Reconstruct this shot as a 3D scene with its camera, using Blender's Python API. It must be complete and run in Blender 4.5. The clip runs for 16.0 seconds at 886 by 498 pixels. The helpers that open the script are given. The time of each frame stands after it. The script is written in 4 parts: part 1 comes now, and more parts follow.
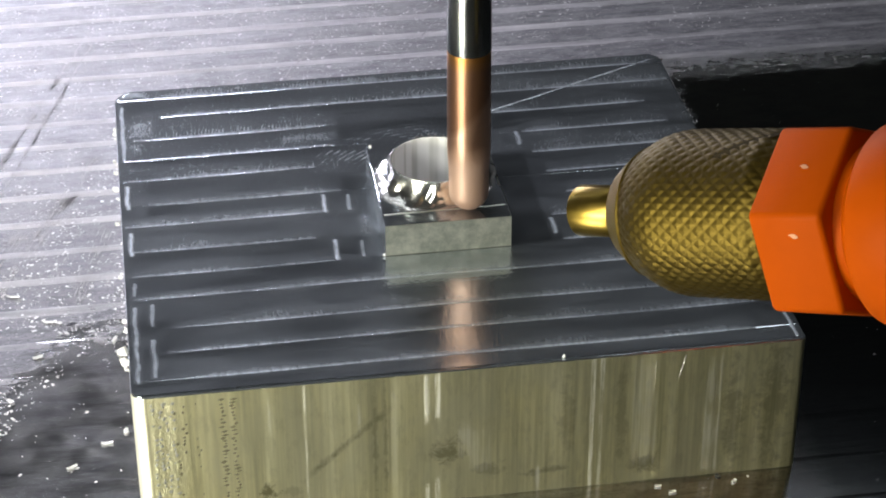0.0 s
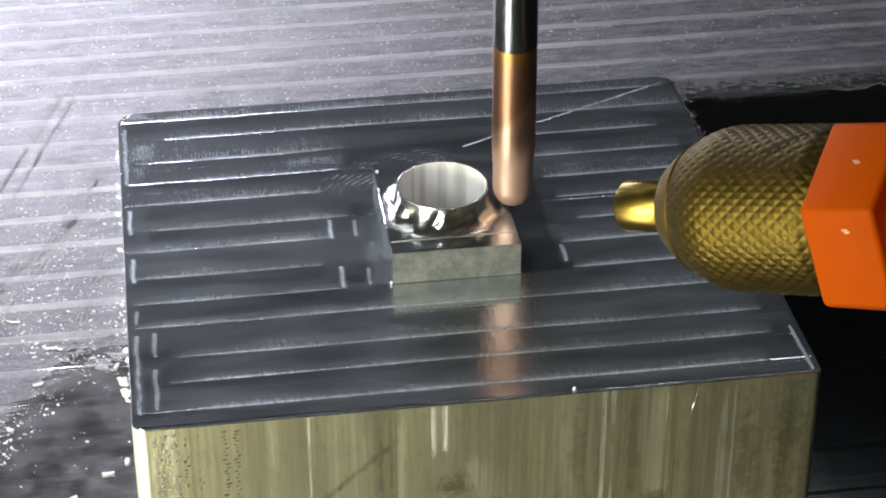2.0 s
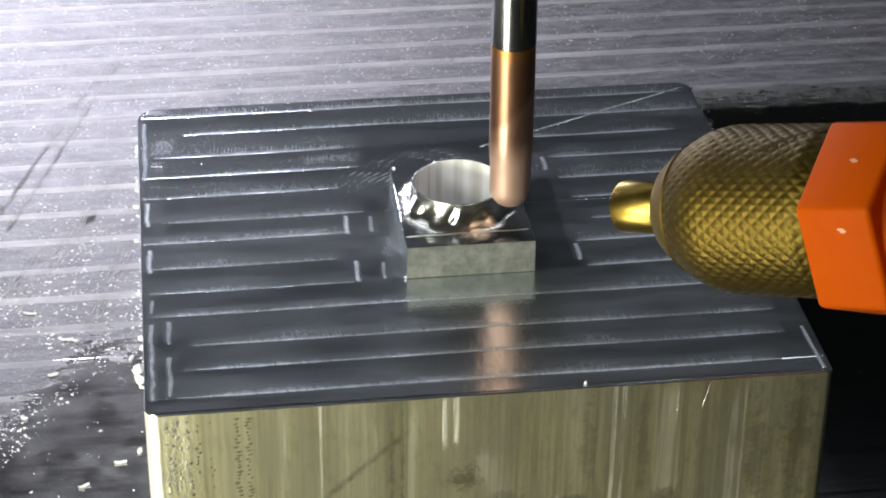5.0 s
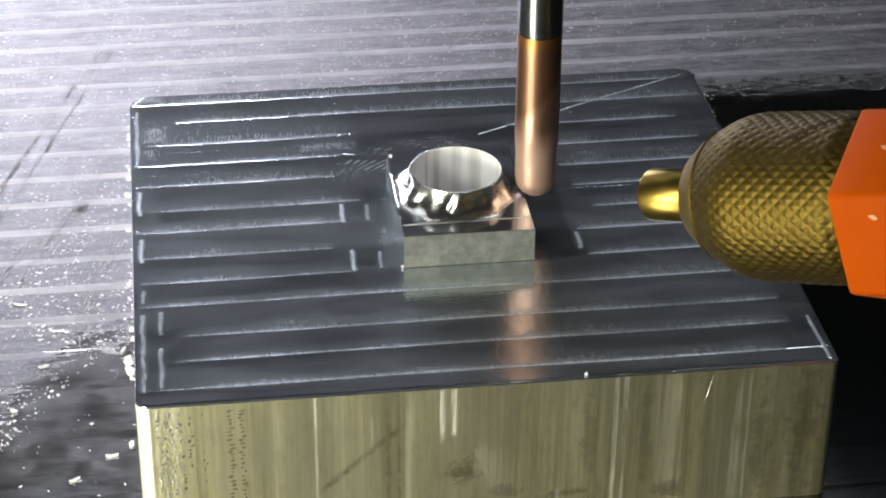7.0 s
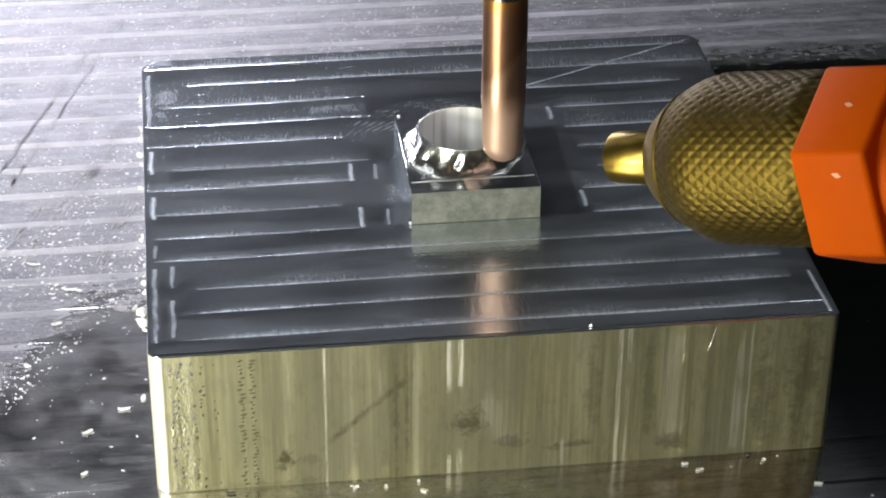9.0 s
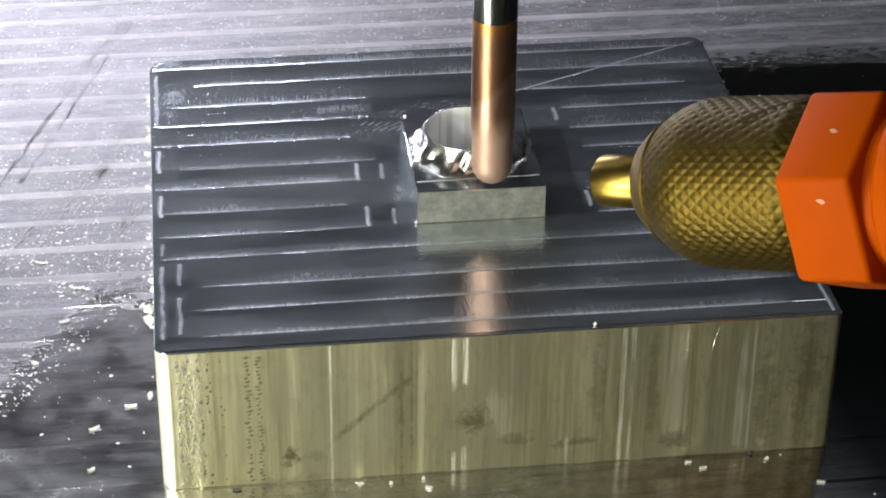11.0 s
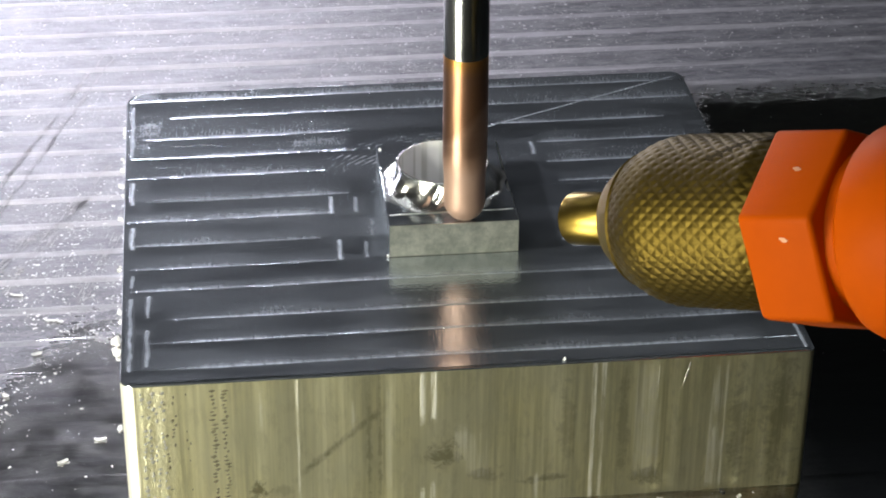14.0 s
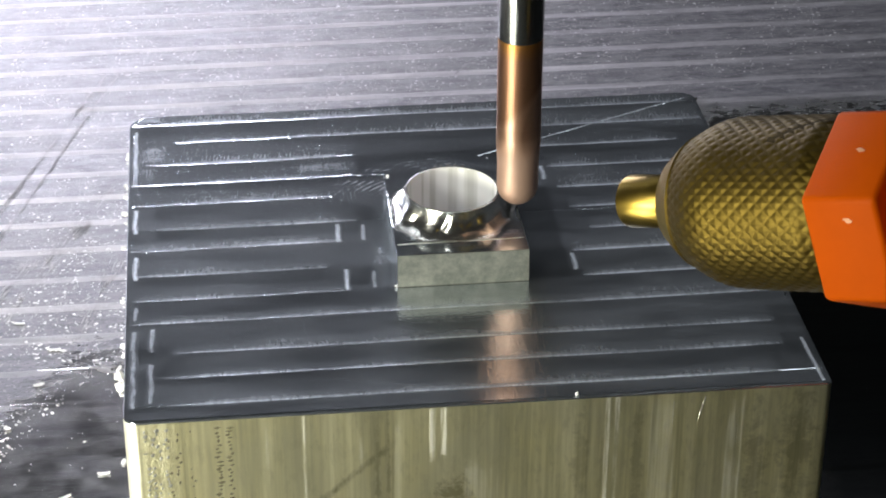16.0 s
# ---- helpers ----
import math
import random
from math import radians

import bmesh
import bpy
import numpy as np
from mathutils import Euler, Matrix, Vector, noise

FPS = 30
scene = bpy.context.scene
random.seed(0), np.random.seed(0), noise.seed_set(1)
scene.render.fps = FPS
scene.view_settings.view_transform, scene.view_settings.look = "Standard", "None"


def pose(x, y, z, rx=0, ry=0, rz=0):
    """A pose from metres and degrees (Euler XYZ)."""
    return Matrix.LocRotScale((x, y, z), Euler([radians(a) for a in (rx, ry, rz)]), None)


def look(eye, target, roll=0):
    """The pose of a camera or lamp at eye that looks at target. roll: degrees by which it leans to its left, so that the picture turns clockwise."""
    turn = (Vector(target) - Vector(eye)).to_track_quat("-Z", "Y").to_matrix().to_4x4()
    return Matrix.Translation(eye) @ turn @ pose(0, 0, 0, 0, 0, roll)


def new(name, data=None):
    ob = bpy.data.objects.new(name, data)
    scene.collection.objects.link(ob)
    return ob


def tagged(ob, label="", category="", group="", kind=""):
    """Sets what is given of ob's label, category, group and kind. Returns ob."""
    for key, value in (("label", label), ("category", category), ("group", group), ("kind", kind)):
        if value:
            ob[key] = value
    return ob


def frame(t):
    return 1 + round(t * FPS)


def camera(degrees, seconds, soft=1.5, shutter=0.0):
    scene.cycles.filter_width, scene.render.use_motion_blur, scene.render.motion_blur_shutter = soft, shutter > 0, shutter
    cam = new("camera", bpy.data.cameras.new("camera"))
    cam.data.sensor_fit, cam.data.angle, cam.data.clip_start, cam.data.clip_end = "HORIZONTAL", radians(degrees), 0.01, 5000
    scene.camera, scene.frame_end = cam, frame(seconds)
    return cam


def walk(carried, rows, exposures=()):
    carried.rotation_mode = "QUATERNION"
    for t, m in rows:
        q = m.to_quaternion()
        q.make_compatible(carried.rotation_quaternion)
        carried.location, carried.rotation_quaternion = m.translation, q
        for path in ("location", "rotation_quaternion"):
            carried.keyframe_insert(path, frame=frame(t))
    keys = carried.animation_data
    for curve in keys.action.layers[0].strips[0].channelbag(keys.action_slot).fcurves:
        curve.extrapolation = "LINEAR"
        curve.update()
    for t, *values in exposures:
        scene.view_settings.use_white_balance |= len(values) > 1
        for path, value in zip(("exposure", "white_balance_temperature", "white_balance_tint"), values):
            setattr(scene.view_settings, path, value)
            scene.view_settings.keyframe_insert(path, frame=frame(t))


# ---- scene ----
MM = 0.001

# ---- camera: held by hand in front of the machine, drifting slowly ----
cam = camera(21.9, 16.0, soft=1.9)
CAM_Y = -238.0
# seconds, (x, z) in mm, (yaw, pitch, roll) in degrees
CAM_ROWS = [
    (0.0, (5.83, 199.16), (-8.278, -33.080, -0.231)),
    (0.5, (6.05, 199.04), (-8.245, -33.180, -0.174)),
    (1.0, (6.35, 199.93), (-8.225, -33.280, -0.255)),
    (1.5, (7.03, 199.14), (-8.194, -33.192, -0.214)),
    (2.0, (6.52, 198.29), (-8.101, -32.928, -0.092)),
    (2.5, (5.62, 196.74), (-7.954, -32.464, 0.372)),
    (3.0, (5.02, 195.24), (-7.755, -32.344, 0.345)),
    (3.5, (5.32, 193.64), (-7.595, -32.403, 0.392)),
    (4.0, (6.03, 193.60), (-7.350, -32.277, 0.413)),
    (4.5, (6.43, 192.67), (-7.321, -32.139, 0.431)),
    (5.0, (7.04, 194.28), (-7.426, -32.003, 0.536)),
    (5.2, (7.20, 193.44), (-7.437, -31.954, 0.590)),
    (7.3, (8.22, 188.80), (-7.383, -32.133, 0.417)),
    (7.5, (7.56, 187.72), (-7.436, -32.145, 0.486)),
    (8.0, (7.94, 186.35), (-7.239, -31.936, 0.446)),
    (8.5, (7.58, 187.24), (-7.168, -32.037, 0.390)),
    (11.0, (7.22, 187.16), (-6.967, -31.830, 0.474)),
    (11.5, (8.74, 184.28), (-6.751, -31.483, 0.459)),
    (12.0, (10.43, 186.97), (-6.571, -31.908, 0.386)),
    (12.5, (12.42, 185.09), (-6.464, -31.804, 0.291)),
    (13.0, (12.37, 184.96), (-6.653, -31.459, 0.512)),
    (13.5, (14.35, 185.60), (-6.454, -30.938, 0.477)),
    (14.0, (14.10, 185.67), (-6.341, -30.882, 0.437)),
    (14.5, (14.38, 186.26), (-6.351, -30.963, 0.420)),
    (15.0, (14.49, 186.04), (-6.372, -31.140, 0.413)),
    (15.5, (14.64, 186.53), (-6.202, -31.252, 0.160)),
    (16.0, (14.37, 187.01), (-6.196, -31.076, 0.199)),
]


def cam_pose(xz, angles):
    yaw, pitch, roll = angles
    cy, sy = math.cos(radians(yaw)), math.sin(radians(yaw))
    cp, sp = math.cos(radians(pitch)), math.sin(radians(pitch))
    eye = Vector((xz[0], CAM_Y, xz[1])) * MM
    return look(eye, eye + Vector((-sy * cp, cy * cp, sp)), roll)


walk(cam, [(t, cam_pose(xz, a)) for t, xz, a in CAM_ROWS])

# The spindle moves along x and z, the machine table along y.
# seconds, spindle x, spindle z, table y, all in mm; a pass round the ring takes about 2.8 s
SPINDLE_Y = 33.5
PASS_ROWS = [
    (0.0, 49.03, 27.22, 2.31), (0.5, 48.50, 26.70, 2.50), (1.0, 52.92, 29.18, -2.03), (1.5, 56.42, 26.09, -5.60),
    (2.0, 55.10, 27.57, -4.56), (2.5, 49.82, 29.25, 1.79), (3.0, 47.58, 27.57, 4.71), (3.5, 50.11, 30.27, 2.19),
    (4.0, 55.34, 27.53, -3.68), (4.5, 56.00, 26.39, -4.99), (5.0, 51.73, 29.91, -0.03), (5.2, 49.64, 29.46, 2.19),
    (5.75, 47.30, 27.70, 4.90), (6.25, 50.00, 30.20, 2.20), (6.75, 55.20, 27.60, -3.70), (7.05, 56.30, 26.50, -4.90),
    (7.3, 55.88, 27.59, -3.91), (7.5, 54.49, 29.74, -2.25), (8.0, 48.86, 30.12, 3.97), (8.5, 47.01, 28.27, 5.90),
    (9.0, 49.60, 30.10, 2.60), (9.5, 55.10, 27.60, -4.00), (9.85, 56.50, 26.00, -6.00), (10.3, 54.90, 28.20, -4.40),
    (10.8, 48.40, 29.40, 3.60), (11.0, 47.10, 28.03, 4.90), (11.5, 47.55, 27.60, 4.08), (12.0, 52.95, 29.41, -2.76),
    (12.5, 56.54, 25.51, -7.25), (13.0, 55.03, 27.86, -5.00), (13.5, 49.42, 29.51, 1.75), (14.0, 47.16, 27.14, 4.28),
    (14.5, 48.92, 29.52, 2.33), (15.0, 54.68, 28.98, -4.13), (15.5, 56.51, 26.26, -6.41), (16.0, 54.09, 29.44, -3.47),
]

# ---- light: lamps of the machine's enclosure ----
world = bpy.data.worlds.new("enclosure_dark")
world.use_nodes = True
world.node_tree.nodes["Background"].inputs[0].default_value = (0.35, 0.4, 0.45, 1)
world.node_tree.nodes["Background"].inputs[1].default_value = 0.02
scene.world = world


def area_lamp(name, eye, target, width, height, watts, color):
    data = bpy.data.lights.new(name, "AREA")
    data.shape, data.size, data.size_y, data.energy, data.color = "RECTANGLE", width, height, watts, color
    ob = new(name, data)
    ob.matrix_world = look(eye, target)
    return ob


LAMP_BACK = ((-0.185, 0.64, 0.185), (-0.01, 0.14, 0.0))
LAMP_TOP = ((-0.02, 0.42, 0.53), (0.03, 0.05, 0.0))
LAMP_LEFT = ((-0.30, -0.28, 0.25), (0.03, 0.03, 0.02))
LAMP_FRONT = ((-0.120, -0.105, 0.045), (0.02, 0.0, 0.01))
area_lamp("lamp_back", *LAMP_BACK, 0.50, 0.05, 2.7, (0.89, 0.88, 1.0))
area_lamp("lamp_top", *LAMP_TOP, 0.76, 0.04, 0.43, (0.92, 0.96, 1.0))
area_lamp("lamp_left", *LAMP_LEFT, 0.20, 0.14, 1.50, (1.0, 0.99, 0.88))
area_lamp("lamp_front", *LAMP_FRONT, 0.08, 0.05, 0.58, (1.0, 0.98, 0.76))
scene.view_settings.exposure = 0.0

# ---- materials ----


class Nodes:
    """A small wrapper to write node trees in few lines."""

    def __init__(self, name):
        self.mat = bpy.data.materials.new(name)
        self.mat.use_nodes = True
        self.tree = self.mat.node_tree
        self.bsdf = self.tree.nodes["Principled BSDF"]
        self.coords = self.add("ShaderNodeTexCoord").outputs["Object"]

    def add(self, kind, **sets):
        node = self.tree.nodes.new(kind)
        for key, value in sets.items():
            setattr(node, key, value)
        return node

    def link(self, a, b):
        self.tree.links.new(a, b)

    def put(self, socket, value):
        if isinstance(value, bpy.types.NodeSocket):
            self.link(value, socket)
        else:
            socket.default_value = value

    def stretched(self, sx, sy, sz):
        m = self.add("ShaderNodeMapping")
        m.inputs["Scale"].default_value = (sx, sy, sz)
        self.link(self.coords, m.inputs["Vector"])
        return m.outputs["Vector"]

    def noise(self, scale, detail=3.0, rough=0.55, vector=None, distortion=0.0):
        n = self.add("ShaderNodeTexNoise")
        n.inputs["Scale"].default_value, n.inputs["Detail"].default_value = scale, detail
        n.inputs["Roughness"].default_value, n.inputs["Distortion"].default_value = rough, distortion
        self.link(vector or self.coords, n.inputs["Vector"])
        return n.outputs["Fac"]

    def ramp(self, fac, *stops):
        r = self.add("ShaderNodeValToRGB")
        els = r.color_ramp.elements
        while len(els) < len(stops):
            els.new(0.5)
        for el, (pos, col) in zip(els, stops):
            el.position = pos
            el.color = (*col, 1) if isinstance(col, tuple) else (col, col, col, 1)
        self.link(fac, r.inputs["Fac"])
        return r.outputs["Color"]

    def math(self, op, a, b=0.0, clamp=False):
        n = self.add("ShaderNodeMath", operation=op, use_clamp=clamp)
        self.put(n.inputs[0], a)
        self.put(n.inputs[1], b)
        return n.outputs[0]

    def mix(self, fac, a, b):
        n = self.add("ShaderNodeMix", data_type="RGBA")
        self.put(n.inputs["Factor"], fac)
        self.put(n.inputs["A"], a)
        self.put(n.inputs["B"], b)
        return n.outputs["Result"]

    def mixf(self, fac, a, b):
        n = self.add("ShaderNodeMix", data_type="FLOAT")
        self.put(n.inputs["Factor"], fac)
        self.put(n.inputs["A"], a)
        self.put(n.inputs["B"], b)
        return n.outputs["Result"]

    def bump(self, height, strength, distance):
        b = self.add("ShaderNodeBump")
        b.inputs["Strength"].default_value, b.inputs["Distance"].default_value = strength, distance
        self.link(height, b.inputs["Height"])
        self.link(b.outputs["Normal"], self.bsdf.inputs["Normal"])

    def hazy(self, color, rough, rough_haze, share):
        """Bright metal whose gloss has a sharp core and a wide haze."""
        self.finish(color, rough, 1.0)
        wide = self.add("ShaderNodeBsdfPrincipled")
        self.put(wide.inputs["Base Color"], color)
        self.put(wide.inputs["Roughness"], rough_haze)
        wide.inputs["Metallic"].default_value = 1.0
        for link in self.bsdf.inputs["Normal"].links:
            self.link(link.from_socket, wide.inputs["Normal"])
        both = self.add("ShaderNodeMixShader")
        self.put(both.inputs[0], share)
        self.link(self.bsdf.outputs[0], both.inputs[1])
        self.link(wide.outputs[0], both.inputs[2])
        self.link(both.outputs[0], self.tree.nodes["Material Output"].inputs["Surface"])
        return self.mat

    def finish(self, color, rough, metal, **more):
        self.put(self.bsdf.inputs["Base Color"], color if not isinstance(color, tuple) else (*color, 1))
        self.put(self.bsdf.inputs["Roughness"], rough)
        self.put(self.bsdf.inputs["Metallic"], metal)
        for key, value in more.items():
            self.put(self.bsdf.inputs[key.replace("_", " ")], value)
        return self.mat


def milled_aluminium(name, arcs_share):
    """Bright milled aluminium: long feed marks, arcs of the cutter, faint smears."""
    n = Nodes(name)
    feed = n.noise(900, 3, 0.6, n.stretched(0.05, 1, 1))
    arcs = n.noise(1500, 3, 0.6, n.stretched(1, 0.22, 1), 0.6)
    smear = n.noise(110, 5, 0.65, n.stretched(0.12, 1, 1))
    comb = n.noise(4200, 3, 0.6, n.stretched(1, 0.16, 1), 0.5)
    height = n.math("ADD", feed, n.math("MULTIPLY", arcs, 0.6))
    height = n.math("ADD", height, n.math("MULTIPLY", comb, 0.45))
    # arcs left by the end mill at every turn, along each 6.3 mm pass
    sep = n.add("ShaderNodeSeparateXYZ")
    n.link(n.coords, sep.inputs[0])
    across = n.math("SUBTRACT", n.math("MODULO", n.math("ADD", sep.outputs[1], 0.1002), 0.0063), 0.0032)
    bow = n.math("SQRT", n.math("SUBTRACT", 0.0000160, n.math("MULTIPLY", across, across)))
    turns = n.math("SINE", n.math("MULTIPLY", n.math("ADD", sep.outputs[0], bow), 11500.0))
    patch = n.ramp(n.noise(70, 4, 0.6), (0.40, 0.0), (0.62, 1.0))
    height = n.math("ADD", height, n.math("MULTIPLY", n.math("MULTIPLY", turns, n.math("MULTIPLY", patch, n.math("MULTIPLY", n.math("SUBTRACT", sep.outputs[1], 0.046), 120.0, True))), arcs_share))
    n.bump(height, 0.6, 0.00006)
    color = n.mix(smear, (0.555, 0.61, 0.67, 1), (0.70, 0.75, 0.80, 1))
    torn = n.add("ShaderNodeAttribute", attribute_name="torn").outputs["Fac"]
    # negative where the strip standing for the pedestal's shadow loses its haze
    unhazed = n.math("MULTIPLY", torn, -1.0, True)
    torn = n.math("MULTIPLY", torn, n.ramp(n.math("ADD", n.math("MULTIPLY", comb, 0.7), n.math("MULTIPLY", arcs, 0.3)), (0.38, 0.55), (0.62, 1.0)), True)
    rough = n.mixf(torn, n.mixf(smear, 0.07, 0.15), 0.46)
    # scuffed clouds and the scratchy arcs scatter more light than the clean cut
    cloud = n.ramp(n.noise(240, 6, 0.72, n.stretched(0.35, 1, 1), 0.6), (0.44, 0.0), (0.72, 0.09))
    rear = n.math("MULTIPLY", n.math("SUBTRACT", sep.outputs[1], 0.046), 120.0, True)
    scratch = n.math("MULTIPLY", n.math("MULTIPLY", n.math("MAXIMUM", turns, 0.0), rear), n.ramp(comb, (0.45, 0.0), (0.62, 1.0)))
    base = n.math("ADD", n.ramp(smear, (0.38, 0.05), (0.68, 0.13)), n.math("ADD", cloud, n.math("MULTIPLY", scratch, arcs_share * 0.9)))
    # the haze breaks up into countless fine tool marks
    marks = n.math("ADD", n.math("MULTIPLY", n.noise(2300, 4, 0.7, n.stretched(1, 0.3, 1), 1.2), 0.6), n.math("MULTIPLY", n.noise(520, 5, 0.75, n.stretched(0.5, 1, 1), 0.8), 0.4))
    base = n.math("MULTIPLY", n.math("MULTIPLY", base, n.ramp(marks, (0.34, 0.48), (0.66, 1.0))), n.math("SUBTRACT", 1.6, n.math("MULTIPLY", unhazed, 1.6)))
    lips = n.math("MULTIPLY", n.math("MULTIPLY", torn, n.ramp(marks, (0.32, 0.70), (0.66, 1.0))), 1.08)
    share = n.math("ADD", base, lips, True)
    return n.hazy(color, rough, 0.56, share)


def sawn_aluminium():
    """The block's uncut sides: upright drawing streaks, wear bands, a hammered corner, stains, painted light and shade.
    """
    n = Nodes("drawn_aluminium_side")
    sep = n.add("ShaderNodeSeparateXYZ")
    n.link(n.coords, sep.inputs[0])
    x, z = sep.outputs[0], sep.outputs[2]
    fine = n.noise(1900, 4, 0.65, n.stretched(1, 1, 0.02))
    broad = n.noise(330, 4, 0.65, n.stretched(1, 1, 0.035))
    drift = n.noise(75, 4, 0.6, n.stretched(1, 1, 0.5), 0.5)
    mottle = n.noise(620, 5, 0.7, n.stretched(1, 1, 0.35), 0.3)
    ragged = n.noise(420, 5, 0.75, None, 0.3)
    wob = n.math("MULTIPLY", n.math("SUBTRACT", n.noise(900, 4, 0.7, n.stretched(1, 1, 0.25)), 0.5), 0.0022)
    sway = n.math("MULTIPLY", n.math("SUBTRACT", ragged, 0.5), 0.006)
    xw, zw = n.math("ADD", x, n.math("MULTIPLY", wob, 0.22)), n.math("ADD", z, sway)

    def band(x0, x1, z0, z1, k):
        """An upright band of wear, all in mm."""
        side = n.math("SUBTRACT", (x1 - x0) / 2 * MM, n.math("ABSOLUTE", n.math("SUBTRACT", xw, (x0 + x1) / 2 * MM)))
        ends = n.math("SUBTRACT", (z1 - z0) / 2 * MM, n.math("ABSOLUTE", n.math("SUBTRACT", zw, (z0 + z1) / 2 * MM)))
        return n.math("MULTIPLY", n.math("MULTIPLY", n.math("MULTIPLY", side, 4000.0, True), n.math("MULTIPLY", ends, 900.0, True)), k)

    def spot(cx, cz, rx, rz, k):
        """A blotch with ragged edges, for dried grime and painted shade, all in mm."""
        a = n.math("MULTIPLY", n.math("SUBTRACT", x, cx * MM), 1 / (rx * MM))
        b = n.math("MULTIPLY", n.math("SUBTRACT", z, cz * MM), 1 / (rz * MM))
        d = n.math("SQRT", n.math("ADD", n.math("MULTIPLY", a, a), n.math("MULTIPLY", b, b)))
        e = n.math("ADD", n.math("SUBTRACT", 0.75, d), n.math("MULTIPLY", n.math("SUBTRACT", ragged, 0.5), 3.4))
        return n.math("MULTIPLY", n.math("MULTIPLY", e, 1.8, True), k)

    brightened = None
    for b in ((38.1, 39.0, 13.4, 22.5, 1.0), (39.5, 40.5, 13.8, 22.5, 1.0), (38.2, 39.0, -1, 3.8, 1.0), (39.5, 40.4, -1, 4.2, 1.0), (60.6, 61.4, -1, 23, 0.9), (61.8, 62.6, -1, 23, 0.9), (22.1, 22.65, -1, 23, 0.9), (66.4, 70.0, 3, 21, 0.30),
              (76.4, 78.8, 0.5, 21, 0.5), (44.2, 47.4, 4.5, 12, 0.32), (42.6, 44.6, 7, 13, 0.4), (53.2, 54.1, -1, 4.5, 0.6), (17.4, 18.0, 14, 21, 0.5), (29.2, 29.9, 13, 18, 0.5), (33.6, 34.6, 3, 20, 0.2)):
        m = band(*b)
        brightened = m if brightened is None else n.math("MAXIMUM", brightened, m)
    brightened = n.math("MULTIPLY", brightened, n.ramp(n.math("ADD", n.math("MULTIPLY", fine, 0.6), n.math("MULTIPLY", mottle, 0.4)), (0.43, 0.08), (0.55, 1.0)))
    # the lamp's gleam on the rounded left corner is painted in
    brightened = n.math("MAXIMUM", brightened, n.math("MULTIPLY", n.math("MULTIPLY", n.math("SUBTRACT", 0.0019, xw), 1500.0, True), n.math("MULTIPLY", n.math("SUBTRACT", 0.0030, sep.outputs[1]), 1500.0, True)))
    # the two tall spots at the right end paint the shade there
    dirt_shade = None
    for b in ((17.0, 4.4, 2.1, 2.2, 1.0), (20.5, 4.2, 1.6, 1.3, 0.35), (41.5, 8.4, 3.0, 3.4, 0.75), (46.6, 5.0, 3.4, 1.6, 0.5), (68.5, 3.4, 3.4, 2.4, 0.65), (54.5, 3.6, 5.5, 0.9, 0.55),
              (80.5, 10, 2.4, 14, 0.4), (86.0, 12, 3.4, 16, 0.45), (31.6, 11, 0.5, 14, 0.4), (33.0, 11, 0.4, 14, 0.45), (15.5, 0.6, 9, 1.1, 0.35), (57.5, 12, 1.6, 12, 0.3), (65.0, 12, 1.0, 14, 0.35)):
        m = spot(*b)
        dirt_shade = m if dirt_shade is None else n.math("MAXIMUM", dirt_shade, m)
    # the diagonal rub
    along = n.math("SUBTRACT", n.math("MULTIPLY", n.math("SUBTRACT", x, 0.0225), 0.664), n.math("MULTIPLY", n.math("SUBTRACT", z, 0.0066), 0.748))
    rub = n.math("MULTIPLY", n.math("SUBTRACT", 0.0007, n.math("ABSOLUTE", n.math("ADD", along, n.math("MULTIPLY", sway, 0.25)))), 1800.0, True)
    rub = n.math("MULTIPLY", rub, n.math("MULTIPLY", n.math("SUBTRACT", 0.0060, n.math("ABSOLUTE", n.math("SUBTRACT", x, 0.0283))), 700.0, True))
    rub = n.math("MULTIPLY", rub, n.ramp(mottle, (0.38, 0.25), (0.58, 0.8)))
    dirt_shade = n.math("MAXIMUM", dirt_shade, rub)
    # tears of the saw at the left corner
    zone = n.math("MULTIPLY", n.math("SUBTRACT", 0.0075, n.math("ADD", x, n.math("MULTIPLY", wob, 1.2))), 420.0, True)
    zone = n.math("MULTIPLY", zone, n.math("MULTIPLY", n.math("SUBTRACT", x, 0.0020), 1500.0, True))
    hammer = n.noise(1500, 2, 0.5, n.stretched(1, 1, 0.75), 1.4)
    streak = n.math("ADD", n.math("MULTIPLY", fine, 0.5), n.math("MULTIPLY", broad, 0.6))
    base = n.ramp(streak, (0.38, (0.46, 0.435, 0.25)), (0.54, (0.74, 0.70, 0.42)), (0.70, (0.98, 0.94, 0.66)))
    base = n.mix(n.ramp(drift, (0.36, 0.0), (0.64, 0.65)), base, (0.62, 0.61, 0.45, 1))
    base = n.mix(n.ramp(mottle, (0.50, 0.0), (0.72, 0.5)), base, (0.44, 0.42, 0.27, 1))
    base = n.mix(dirt_shade, base, (0.26, 0.24, 0.14, 1))
    color = n.mix(brightened, base, (1.0, 0.99, 0.90, 1))
    # warm light is tinted into the front's olive; the other sides stay grey
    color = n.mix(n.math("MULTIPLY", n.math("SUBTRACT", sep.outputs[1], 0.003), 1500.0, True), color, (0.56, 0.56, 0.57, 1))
    rough = n.math("ADD", n.mixf(broad, 0.26, 0.46), n.math("MULTIPLY", brightened, 0.16))
    height = n.math("ADD", n.math("ADD", streak, n.math("MULTIPLY", mottle, 0.5)), n.math("MULTIPLY", n.math("MULTIPLY", hammer, zone), 2.8))
    height = n.math("ADD", height, n.math("MULTIPLY", n.math("MULTIPLY", brightened, fine), 1.2))
    n.bump(height, 0.45, 0.00007)
